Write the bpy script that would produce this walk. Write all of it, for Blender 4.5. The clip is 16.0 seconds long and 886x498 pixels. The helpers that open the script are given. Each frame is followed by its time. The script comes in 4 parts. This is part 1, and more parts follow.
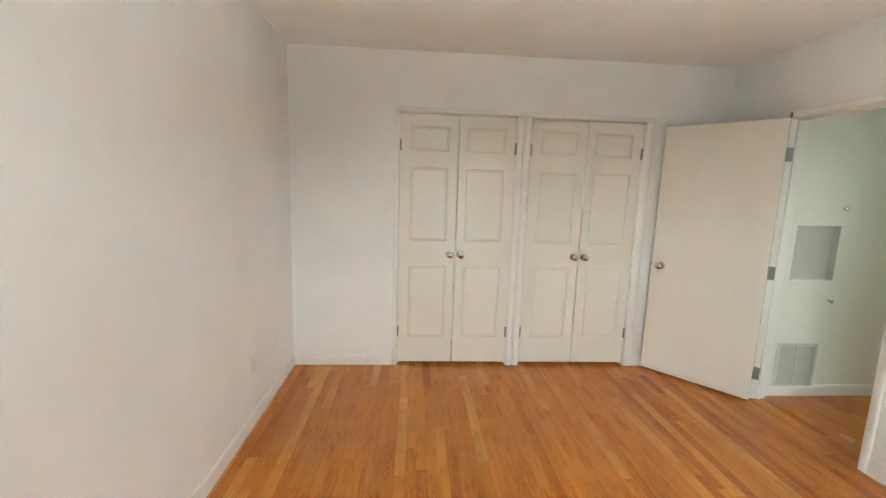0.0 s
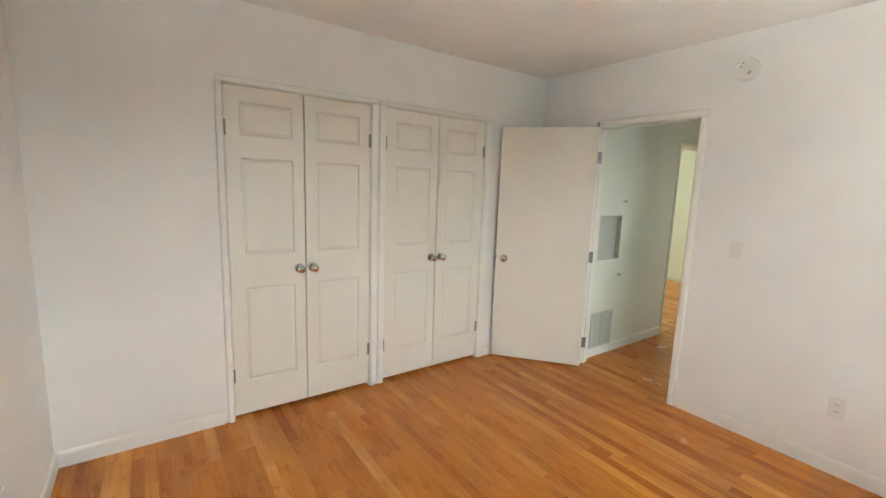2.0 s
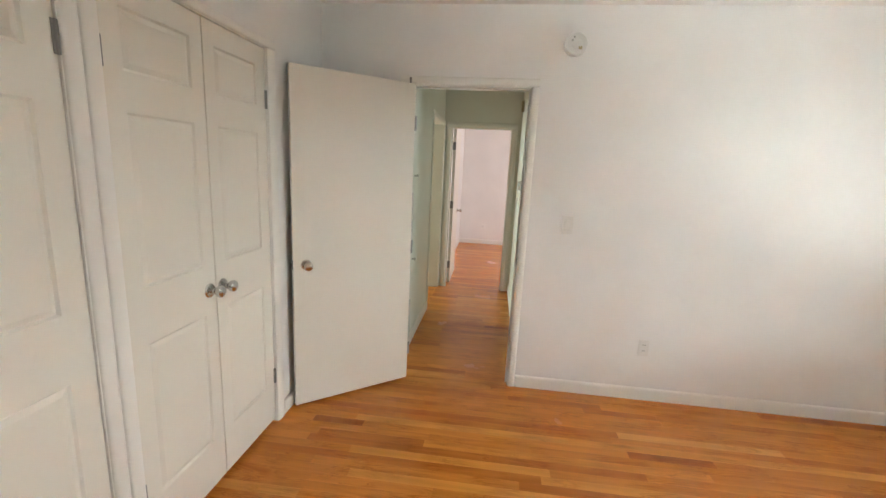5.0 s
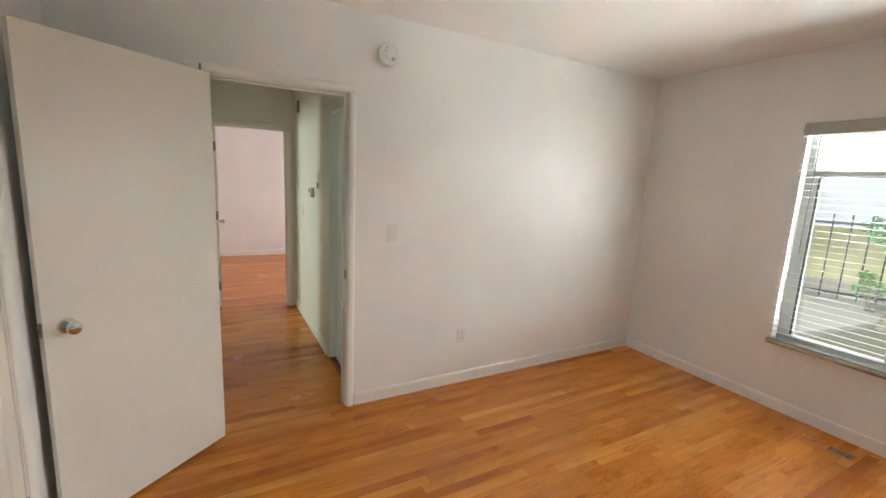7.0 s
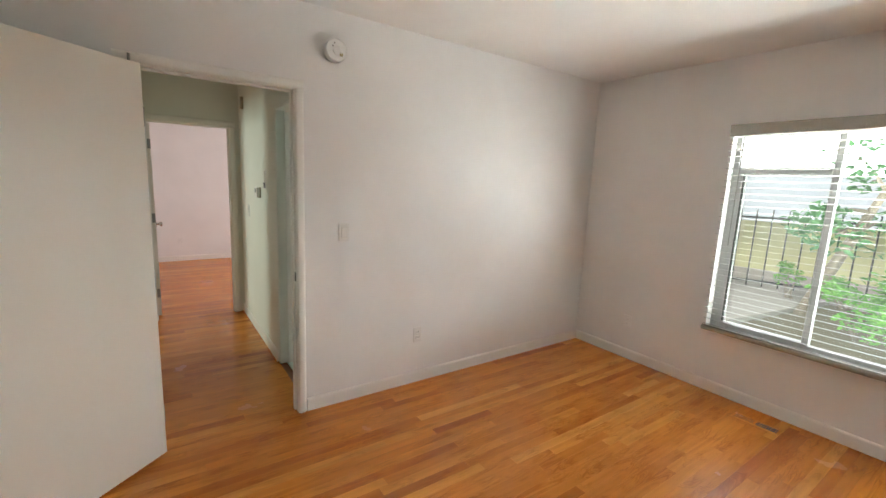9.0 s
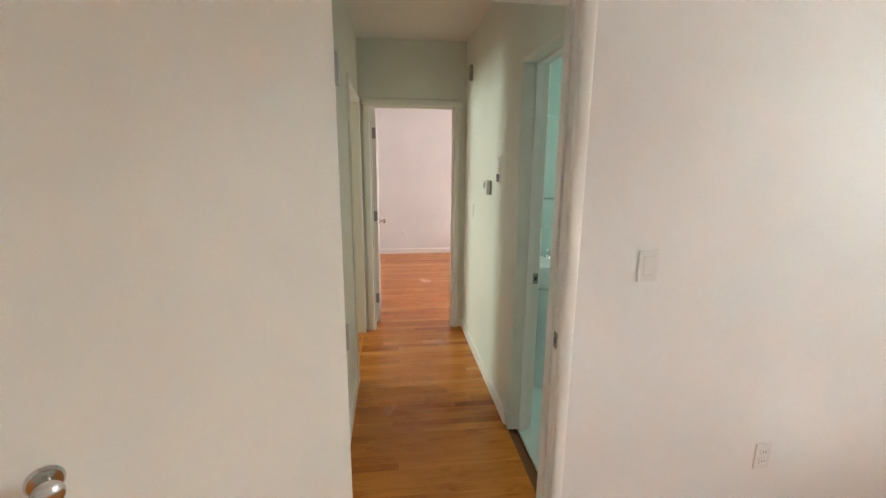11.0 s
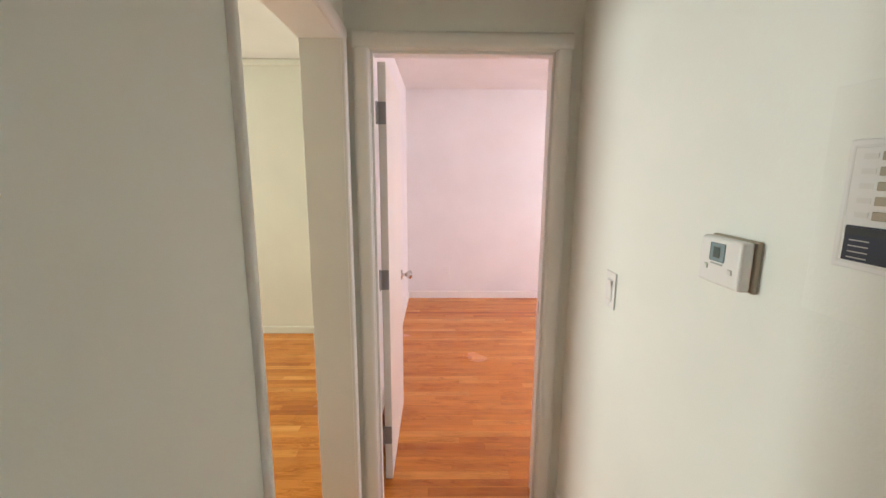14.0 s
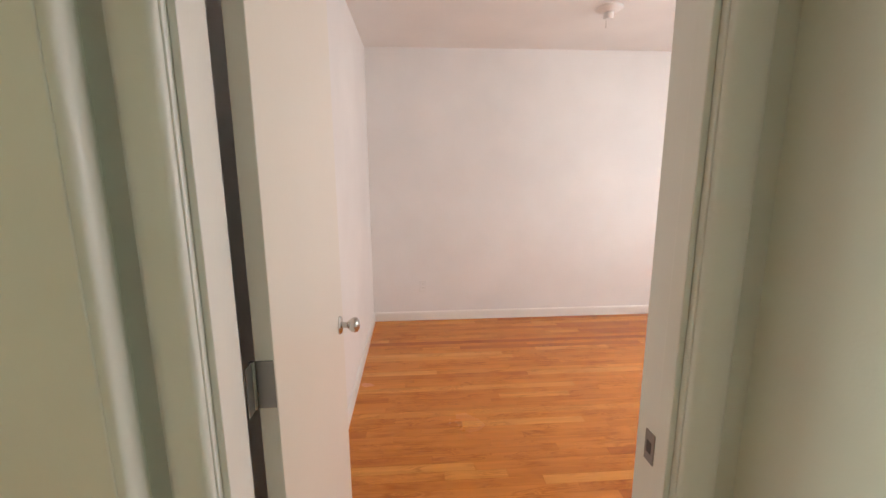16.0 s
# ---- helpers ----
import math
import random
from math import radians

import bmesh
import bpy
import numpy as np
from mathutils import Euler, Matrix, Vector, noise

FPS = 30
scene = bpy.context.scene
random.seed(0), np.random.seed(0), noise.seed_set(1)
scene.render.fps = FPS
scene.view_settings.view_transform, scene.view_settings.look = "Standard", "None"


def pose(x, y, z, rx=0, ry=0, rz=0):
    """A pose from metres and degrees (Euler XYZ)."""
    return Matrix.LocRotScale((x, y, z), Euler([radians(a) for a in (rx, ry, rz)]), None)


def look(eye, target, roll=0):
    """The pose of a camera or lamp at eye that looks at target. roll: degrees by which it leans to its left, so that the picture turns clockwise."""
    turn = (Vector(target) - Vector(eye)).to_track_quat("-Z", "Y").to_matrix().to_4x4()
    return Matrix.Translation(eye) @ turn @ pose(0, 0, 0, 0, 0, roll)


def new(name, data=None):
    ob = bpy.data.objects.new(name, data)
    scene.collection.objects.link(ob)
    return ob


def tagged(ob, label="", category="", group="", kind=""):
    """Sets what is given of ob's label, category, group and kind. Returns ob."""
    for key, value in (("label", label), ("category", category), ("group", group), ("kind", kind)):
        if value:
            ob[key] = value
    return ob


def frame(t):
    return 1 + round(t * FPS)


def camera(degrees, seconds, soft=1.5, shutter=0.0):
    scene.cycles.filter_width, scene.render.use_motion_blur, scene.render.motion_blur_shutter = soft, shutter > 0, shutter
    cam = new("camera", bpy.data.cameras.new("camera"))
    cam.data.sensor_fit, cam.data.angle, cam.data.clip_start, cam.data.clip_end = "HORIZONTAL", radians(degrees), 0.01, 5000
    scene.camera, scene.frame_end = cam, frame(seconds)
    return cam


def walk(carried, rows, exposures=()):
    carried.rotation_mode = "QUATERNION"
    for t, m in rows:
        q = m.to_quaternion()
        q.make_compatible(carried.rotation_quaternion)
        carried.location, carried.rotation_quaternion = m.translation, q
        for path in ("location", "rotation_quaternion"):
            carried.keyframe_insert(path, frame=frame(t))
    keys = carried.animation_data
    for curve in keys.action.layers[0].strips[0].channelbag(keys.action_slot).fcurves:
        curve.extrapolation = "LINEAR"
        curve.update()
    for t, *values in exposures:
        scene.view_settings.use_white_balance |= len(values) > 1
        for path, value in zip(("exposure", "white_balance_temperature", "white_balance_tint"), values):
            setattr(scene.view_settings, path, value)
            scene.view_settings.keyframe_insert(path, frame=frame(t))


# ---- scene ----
cam = camera(93.2, 16.0)
PATH = [
    (0, (0.133, 0.376, 1.491), (0.272, 2.348, 1.19), 1.9),
    (0.5, (-0.09, 0.427, 1.482), (0.38, 2.349, 1.188), 1.8),
    (1, (-0.256, 0.49, 1.497), (0.481, 2.326, 1.204), 1.8),
    (1.5, (-0.338, 0.721, 1.497), (0.624, 2.45, 1.204), 1.9),
    (2, (-0.369, 0.987, 1.499), (0.776, 2.6, 1.203), 2.0),
    (2.5, (-0.404, 1.24, 1.492), (0.894, 2.733, 1.201), 2.2),
    (3, (-0.422, 1.515, 1.48), (1.041, 2.844, 1.176), 2.2),
    (3.2, (-0.395, 1.642, 1.474), (1.131, 2.896, 1.16), 2.3),
    (5.3, (-0.06, 2.651, 1.508), (1.904, 2.668, 1.127), 2.6),
    (5.5, (-0.004, 2.716, 1.495), (1.958, 2.599, 1.122), 2.4),
    (6, (0.063, 2.853, 1.504), (1.984, 2.43, 1.139), 2.4),
    (6.5, (0.081, 3.003, 1.517), (1.92, 2.297, 1.168), 2.8),
    (7, (0.083, 3.072, 1.537), (1.813, 2.124, 1.204), 2.7),
    (7.5, (0.047, 3.066, 1.529), (1.678, 1.952, 1.22), 2.8),
    (8, (0.033, 3.048, 1.529), (1.601, 1.844, 1.229), 2.8),
    (8.5, (0.019, 3.047, 1.54), (1.582, 1.839, 1.228), 2.8),
    (9, (0.082, 3.058, 1.527), (1.702, 1.93, 1.204), 2.5),
    (9.5, (0.309, 3.032, 1.52), (2.021, 2.062, 1.165), 2.2),
    (10, (0.634, 2.97, 1.487), (2.477, 2.288, 1.118), 1.6),
    (10.2, (0.77, 2.978, 1.494), (2.647, 2.404, 1.109), 1.3),
    (12.3, (2.257, 2.811, 1.556), (4.219, 2.782, 1.168), -0.2),
    (12.5, (2.383, 2.808, 1.577), (4.344, 2.783, 1.185), -0.3),
    (13, (2.736, 2.796, 1.581), (4.699, 2.801, 1.199), 0.3),
    (13.3, (2.915, 2.805, 1.571), (4.877, 2.796, 1.184), 0.2),
    (13.5, (3.057, 2.799, 1.561), (5.019, 2.803, 1.172), 0.7),
    (14, (3.33, 2.828, 1.511), (5.297, 2.801, 1.152), 0.3),
    (14.5, (3.59, 2.83, 1.476), (5.552, 2.779, 1.091), -0.2),
    (15, (3.844, 2.804, 1.456), (5.801, 2.737, 1.05), -0.4),
    (15.2, (3.95, 2.792, 1.422), (5.908, 2.719, 1.02), -0.2),
    (15.5, (4.136, 2.798, 1.408), (6.096, 2.705, 1.019), 0.6),
    (15.6, (4.183, 2.795, 1.424), (6.141, 2.691, 1.028), -0.8),
    (16, (4.455, 2.790, 1.411), (6.415, 2.655, 1.040), -0.3),
]

EXPOSURES = [(0.0, 1.03, 6400, 5), (2.0, 1.01, 6400, 5), (5.5, 0.96, 6450, 7), (7.0, 0.77, 6500, 8), (8.0, 0.63, 6500, 9), (9.0, 0.65, 6500, 9), (10.2, 0.90, 6550, 8), (12.5, 1.10, 6500, 15), (13.2, 1.26, 6450, 19), (14.2, 1.10, 6400, 24), (15.0, 0.78, 6350, 25), (15.5, 0.76, 6350, 19), (16.0, 0.80, 6600, 6)]
walk(cam, [(t, look(eye, target, roll)) for t, eye, target, roll in PATH], EXPOSURES)

# ---- world, sun, window lamps and added yard lamps ----
world = bpy.data.worlds.new("sky")
scene.world = world
world.use_nodes = True
wn = world.node_tree
sky = wn.nodes.new("ShaderNodeTexSky")
sky.sky_type = "NISHITA"
sky.sun_disc = False
sky.sun_elevation = radians(48)
sky.sun_rotation = radians(20)
sky.air_density, sky.dust_density = 0.5, 7.0
wn.nodes["Background"].inputs["Strength"].default_value = 0.05
wn.links.new(sky.outputs[0], wn.nodes["Background"].inputs["Color"])

sun = new("sun", bpy.data.lights.new("sun", "SUN"))
sun.data.energy, sun.data.angle, sun.data.color = 1.4, radians(12), (1.0, 0.96, 0.9)
sun.matrix_world = look((0, 0, 20), (-6, -14, 0))


def area_lamp(name, eye, target, width, height, power, colour):
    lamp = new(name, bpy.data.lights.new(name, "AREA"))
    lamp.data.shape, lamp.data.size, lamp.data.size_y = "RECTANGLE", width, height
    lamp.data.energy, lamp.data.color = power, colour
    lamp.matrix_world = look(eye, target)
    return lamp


SY_FACE = -0.44
area_lamp("living_window_light", (5.72, 7.95, 1.45), (5.40, 0, 1.3), 1.35, 1.5, 35, (0.82, 1.0, 0.87)).data.spread = radians(115)
area_lamp("bedroom_window_light", (6.45, SY_FACE, 1.35), (6.45, 4, 1.2), 1.7, 1.3, 25, (0.97, 0.945, 1.0))
area_lamp("bath_window_light", (3.4, SY_FACE, 1.65), (3.4, 4, 1.2), 0.7, 0.6, 7.8, (0.95, 1.0, 0.97))
# added area lamp standing in for low sky beyond the neighbouring house
area_lamp("south_horizon_fill_lamp", (0.9, -20.0, 3.9), (0.9, 0.0, 3.5), 120.0, 6.2, 21000, (0.95, 0.98, 0.99))
# added area lamp for overhead sky, above the yard and the window's sight line
area_lamp("yard_overhead_fill_lamp", (0.88, -2.4, 2.97), (0.88, 1.0, 0.92), 3.2, 1.5, 45, (0.94, 0.98, 1.0))
# hidden area lamp added below the window to fill the ceiling from outside
area_lamp("yard_upward_fill_lamp", (-1.50, -1.75, -0.24), (-1.50, -1.74, 3.0), 8.0, 1.65, 1380, (0.97, 1.0, 0.96))


# ---- materials ----
def material(name):
    m = bpy.data.materials.new(name)
    m.use_nodes = True
    return m, m.node_tree, m.node_tree.nodes["Principled BSDF"]


def paint(name, colour, rough, wear=0.03, bump=0.08, grain=160.0):
    """Painted surface: roller texture, faint uneven tone."""
    m, t, b = material(name)
    co = t.nodes.new("ShaderNodeTexCoord")
    big = t.nodes.new("ShaderNodeTexNoise")
    big.inputs["Scale"].default_value, big.inputs["Detail"].default_value = 1.7, 4
    fine = t.nodes.new("ShaderNodeTexNoise")
    fine.inputs["Scale"].default_value, fine.inputs["Detail"].default_value = grain, 3
    t.links.new(co.outputs["Object"], big.inputs["Vector"])
    t.links.new(co.outputs["Object"], fine.inputs["Vector"])
    ramp = t.nodes.new("ShaderNodeValToRGB")
    ramp.color_ramp.elements[0].position, ramp.color_ramp.elements[1].position = 0.35, 0.65
    ramp.color_ramp.elements[0].color = (*[c * (1 - wear) for c in colour], 1)
    ramp.color_ramp.elements[1].color = (*[min(1, c * (1 + wear)) for c in colour], 1)
    t.links.new(big.outputs["Fac"], ramp.inputs["Fac"])
    t.links.new(ramp.outputs["Color"], b.inputs["Base Color"])
    rr = t.nodes.new("ShaderNodeMapRange")
    rr.inputs["To Min"].default_value, rr.inputs["To Max"].default_value = rough - 0.05, rough + 0.05
    t.links.new(big.outputs["Fac"], rr.inputs["Value"])
    t.links.new(rr.outputs["Result"], b.inputs["Roughness"])
    bm_ = t.nodes.new("ShaderNodeBump")
    bm_.inputs["Strength"].default_value, bm_.inputs["Distance"].default_value = bump, 0.004
    t.links.new(fine.outputs["Fac"], bm_.inputs["Height"])
    t.links.new(bm_.outputs["Normal"], b.inputs["Normal"])
    return m


def plain(name, colour, rough, metal=0.0, bump=0.0, scale=300.0):
    m, t, b = material(name)
    b.inputs["Base Color"].default_value = (*colour, 1)
    b.inputs["Metallic"].default_value = metal
    co = t.nodes.new("ShaderNodeTexCoord")
    n = t.nodes.new("ShaderNodeTexNoise")
    n.inputs["Scale"].default_value, n.inputs["Detail"].default_value = scale, 3
    t.links.new(co.outputs["Object"], n.inputs["Vector"])
    rr = t.nodes.new("ShaderNodeMapRange")
    rr.inputs["To Min"].default_value, rr.inputs["To Max"].default_value = max(0.02, rough - 0.06), rough + 0.06
    t.links.new(n.outputs["Fac"], rr.inputs["Value"])
    t.links.new(rr.outputs["Result"], b.inputs["Roughness"])
    if bump:
        bp = t.nodes.new("ShaderNodeBump")
        bp.inputs["Strength"].default_value, bp.inputs["Distance"].default_value = bump, 0.003
        t.links.new(n.outputs["Fac"], bp.inputs["Height"])
        t.links.new(bp.outputs["Normal"], b.inputs["Normal"])
    return m


def oak(name, per_island):
    """Varnished red oak strips: tone by strip, long grain, darker pores."""
    m, t, b = material(name)
    L = t.links.new
    if per_island:
        rnd = t.nodes.new("ShaderNodeNewGeometry").outputs["Random Per Island"]
    else:
        rnd = t.nodes.new("ShaderNodeObjectInfo").outputs["Random"]
    geo = t.nodes.new("ShaderNodeNewGeometry")
    shift = t.nodes.new("ShaderNodeMath")
    shift.operation = "MULTIPLY"
    shift.inputs[1].default_value = 37.0
    L(rnd, shift.inputs[0])
    comb = t.nodes.new("ShaderNodeCombineXYZ")
    L(shift.outputs[0], comb.inputs["X"])
    L(shift.outputs[0], comb.inputs["Y"])
    add = t.nodes.new("ShaderNodeVectorMath")
    L(geo.outputs["Position"], add.inputs[0])
    L(comb.outputs[0], add.inputs[1])
    mp = t.nodes.new("ShaderNodeMapping")
    mp.inputs["Scale"].default_value = (26, 1.9, 1)
    L(add.outputs[0], mp.inputs["Vector"])
    grain = t.nodes.new("ShaderNodeTexNoise")
    grain.inputs["Scale"].default_value, grain.inputs["Detail"].default_value = 1.0, 6
    grain.inputs["Distortion"].default_value = 0.7
    L(mp.outputs[0], grain.inputs["Vector"])
    mp2 = t.nodes.new("ShaderNodeMapping")
    mp2.inputs["Scale"].default_value = (380, 9, 1)
    L(add.outputs[0], mp2.inputs["Vector"])
    pores = t.nodes.new("ShaderNodeTexNoise")
    pores.inputs["Scale"].default_value, pores.inputs["Detail"].default_value = 1.0, 3
    L(mp2.outputs[0], pores.inputs["Vector"])
    tone = t.nodes.new("ShaderNodeValToRGB")
    e = tone.color_ramp.elements
    e[0].position, e[0].color = 0.0, (0.420, 0.122, 0.018, 1)
    e[1].position, e[1].color = 1.0, (0.760, 0.335, 0.072, 1)
    for p, c in ((0.06, (0.500, 0.158, 0.023, 1)), (0.16, (0.590, 0.200, 0.029, 1)), (0.76, (0.660, 0.234, 0.035, 1)), (0.89, (0.715, 0.290, 0.050, 1))):
        k = e.new(p)
        k.color = c
    L(rnd, tone.inputs["Fac"])
    gr = t.nodes.new("ShaderNodeValToRGB")
    gr.color_ramp.elements[0].position, gr.color_ramp.elements[0].color = 0.32, (0.80, 0.72, 0.62, 1)
    gr.color_ramp.elements[1].position, gr.color_ramp.elements[1].color = 0.66, (1.20, 1.21, 1.22, 1)
    L(grain.outputs["Fac"], gr.inputs["Fac"])
    mul = t.nodes.new("ShaderNodeMixRGB")
    mul.blend_type = "MULTIPLY"
    mul.inputs["Fac"].default_value = 0.5
    L(tone.outputs[0], mul.inputs[1])
    L(gr.outputs[0], mul.inputs[2])
    pr = t.nodes.new("ShaderNodeValToRGB")
    pr.color_ramp.elements[0].position, pr.color_ramp.elements[0].color = 0.33, (0.72, 0.65, 0.58, 1)
    pr.color_ramp.elements[1].position, pr.color_ramp.elements[1].color = 0.47, (1, 1, 1, 1)
    L(pores.outputs["Fac"], pr.inputs["Fac"])
    # cathedral figure: thin dark contours in patches
    mp3 = t.nodes.new("ShaderNodeMapping")
    mp3.inputs["Scale"].default_value = (17, 2.4, 1)
    L(add.outputs[0], mp3.inputs["Vector"])
    fig = t.nodes.new("ShaderNodeTexNoise")
    fig.inputs["Scale"].default_value, fig.inputs["Detail"].default_value = 1.0, 2
    fig.inputs["Distortion"].default_value = 1.2
    L(mp3.outputs[0], fig.inputs["Vector"])
    fr = t.nodes.new("ShaderNodeValToRGB")
    fe = fr.color_ramp.elements
    fe[0].position, fe[0].color = 0.40, (1, 1, 1, 1)
    fe[1].position, fe[1].color = 0.68, (1, 1, 1, 1)
    for p, c in ((0.435, (0.72, 0.62, 0.52, 1)), (0.465, (1, 1, 1, 1)), (0.50, (0.80, 0.72, 0.62, 1)), (0.53, (1, 1, 1, 1)), (0.60, (0.74, 0.65, 0.55, 1))):
        k = fe.new(p)
        k.color = c
    L(fig.outputs["Fac"], fr.inputs["Fac"])
    patch = t.nodes.new("ShaderNodeTexNoise")
    patch.inputs["Scale"].default_value, patch.inputs["Detail"].default_value = 3.5, 2
    L(add.outputs[0], patch.inputs["Vector"])
    pm = t.nodes.new("ShaderNodeMapRange")
    pm.inputs["From Min"].default_value, pm.inputs["From Max"].default_value = 0.44, 0.58
    pm.inputs["To Max"].default_value = 1.0
    L(patch.outputs["Fac"], pm.inputs["Value"])
    figured = t.nodes.new("ShaderNodeMixRGB")
    figured.blend_type = "MULTIPLY"
    L(pm.outputs["Result"], figured.inputs["Fac"])
    L(mul.outputs[0], figured.inputs[1])
    L(fr.outputs[0], figured.inputs[2])
    mul2 = t.nodes.new("ShaderNodeMixRGB")
    mul2.blend_type = "MULTIPLY"
    mul2.inputs["Fac"].default_value = 0.15
    L(figured.outputs[0], mul2.inputs[1])
    L(pr.outputs[0], mul2.inputs[2])
    L(mul2.outputs[0], b.inputs["Base Color"])
    b.inputs["Specular IOR Level"].default_value = 0.38
    wear = t.nodes.new("ShaderNodeTexNoise")
    wear.inputs["Scale"].default_value, wear.inputs["Detail"].default_value = 2.5, 5
    L(geo.outputs["Position"], wear.inputs["Vector"])
    rr = t.nodes.new("ShaderNodeMapRange")
    rr.inputs["To Min"].default_value, rr.inputs["To Max"].default_value = 0.17, 0.32
    L(wear.outputs["Fac"], rr.inputs["Value"])
    L(rr.outputs["Result"], b.inputs["Roughness"])
    bp = t.nodes.new("ShaderNodeBump")
    bp.inputs["Strength"].default_value, bp.inputs["Distance"].default_value = 0.06, 0.002
    L(pores.outputs["Fac"], bp.inputs["Height"])
    L(bp.outputs["Normal"], b.inputs["Normal"])
    return m


def glass(name, tint):
    m, t, b = material(name)
    b.inputs["Base Color"].default_value = (*tint, 1)
    b.inputs["Transmission Weight"].default_value = 1.0
    b.inputs["Roughness"].default_value = 0.0
    b.inputs["IOR"].default_value = 1.05
    # haze put into the material: a translucent mix veils the view outside
    haze = t.nodes.new("ShaderNodeBsdfTranslucent")
    haze.inputs["Color"].default_value = (0.8, 0.84, 0.8, 1)
    co = t.nodes.new("ShaderNodeTexCoord")
    n = t.nodes.new("ShaderNodeTexNoise")
    n.inputs["Scale"].default_value, n.inputs["Detail"].default_value = 3.0, 4
    t.links.new(co.outputs["Object"], n.inputs["Vector"])
    rr = t.nodes.new("ShaderNodeMapRange")
    rr.inputs["From Min"].default_value, rr.inputs["From Max"].default_value = 0.35, 0.7
    rr.inputs["To Min"].default_value, rr.inputs["To Max"].default_value = 0.003, 0.010
    t.links.new(n.outputs["Fac"], rr.inputs["Value"])
    mix = t.nodes.new("ShaderNodeMixShader")
    t.links.new(rr.outputs["Result"], mix.inputs["Fac"])
    t.links.new(b.outputs[0], mix.inputs[1])
    t.links.new(haze.outputs[0], mix.inputs[2])
    t.links.new(mix.outputs[0], t.nodes["Material Output"].inputs["Surface"])
    return m


def leafy(name, a, c):
    m, t, b = material(name)
    rnd = t.nodes.new("ShaderNodeNewGeometry")
    ramp = t.nodes.new("ShaderNodeValToRGB")
    ramp.color_ramp.elements[0].color, ramp.color_ramp.elements[1].color = (*a, 1), (*c, 1)
    t.links.new(rnd.outputs["Random Per Island"], ramp.inputs["Fac"])
    t.links.new(ramp.outputs[0], b.inputs["Base Color"])
    b.inputs["Roughness"].default_value = 0.5
    thin = t.nodes.new("ShaderNodeBsdfTranslucent")
    mix = t.nodes.new("ShaderNodeMixShader")
    mix.inputs["Fac"].default_value = 0.5
    t.links.new(ramp.outputs[0], thin.inputs["Color"])
    t.links.new(b.outputs[0], mix.inputs[1])
    t.links.new(thin.outputs[0], mix.inputs[2])
    t.links.new(mix.outputs[0], t.nodes["Material Output"].inputs["Surface"])
    return m


WALL = paint("wall_paint", (0.86, 0.845, 0.83), 0.6)
HALL = paint("hall_paint", (0.82, 0.818, 0.755), 0.6)
# hall paint darkened: the recess's shade is put into this colour
NICHE_SHADED = paint("niche_shaded_paint", (0.56, 0.545, 0.51), 0.6)
CREAM = paint("living_room_paint", (0.70, 0.675, 0.565), 0.6)
MINT = paint("bathroom_paint", (0.61, 0.74, 0.68), 0.5)
CEIL = paint("ceiling_paint", (0.84, 0.815, 0.785), 0.75, bump=0.15, grain=90)
TRIM = paint("trim_enamel", (0.875, 0.855, 0.815), 0.40, wear=0.02, bump=0.03, grain=60)
DOOR = paint("door_enamel", (0.82, 0.785, 0.71), 0.36, wear=0.02, bump=0.05, grain=45)
OAK = oak("oak_strip", False)
OAK_REST = oak("oak_strip_joined", True)
SUBFLOOR = plain("dark_joint", (0.20, 0.08, 0.025), 0.8)
NICKEL = plain("satin_nickel", (0.60, 0.59, 0.57), 0.22, 1.0)
STEEL = plain("dull_steel", (0.30, 0.30, 0.29), 0.42, 1.0)
CHROME = plain("chrome", (0.8, 0.8, 0.8), 0.08, 1.0)
PLATE = plain("white_plastic", (0.80, 0.78, 0.75), 0.35)
WHITE = plain("bright_white_plastic", (0.80, 0.79, 0.77), 0.4)
GREYPLASTIC = plain("grey_plastic", (0.42, 0.41, 0.38), 0.4)
SWITCHGAP = plain("pale_grey_plastic", (0.74, 0.72, 0.68), 0.4)
GRILLE = plain("grille_enamel", (0.60, 0.60, 0.56), 0.45)
TAUPE = plain("taupe_plastic", (0.42, 0.36, 0.27), 0.5)
BLACK = plain("black_plastic", (0.02, 0.022, 0.03), 0.35)
NAVY = plain("navy_plastic", (0.012, 0.016, 0.040), 0.35)
LCD = plain("lcd_glass", (0.24, 0.32, 0.34), 0.2)
LCDDARK = plain("lcd_digits", (0.07, 0.10, 0.09), 0.3)
YELLOW = plain("yellow_plastic", (0.50, 0.43, 0.26), 0.5)
BRONZE = plain("brown_register_metal", (0.20, 0.10, 0.045), 0.4, 0.6)
PORCELAIN = plain("porcelain", (0.80, 0.84, 0.81), 0.12)
TEAL = plain("teal_tile", (0.16, 0.44, 0.37), 0.25)
BATHTILE = paint("pale_floor_tile", (0.62, 0.70, 0.66), 0.35)
PAPER = plain("tissue", (0.86, 0.86, 0.84), 0.9, 0, 0.2, 120)
MIRROR = plain("mirror_silver", (0.92, 0.93, 0.93), 0.02, 1.0)
# window metal and blind slats are darkened to offset glare from the yard lamps
ALUM = plain("window_aluminium", (0.40, 0.41, 0.40), 0.4, 0.1)
SCREEN = plain("screen_frame_metal", (0.10, 0.11, 0.10), 0.5, 0.3)
SLAT = plain("darkened_blind_slat", (0.24, 0.24, 0.23), 0.4)
LIGHT_BLOCK = plain("light_block_white", (0.80, 0.80, 0.77), 0.7)
RAIL = plain("blind_rail", (0.55, 0.53, 0.48), 0.25, 0.55)
# tint added to darken the overlit yard seen through the panes
GLASS = glass("window_glass", (0.74, 0.77, 0.75))
IRON = plain("black_iron", (0.03, 0.035, 0.035), 0.5, 0.5)
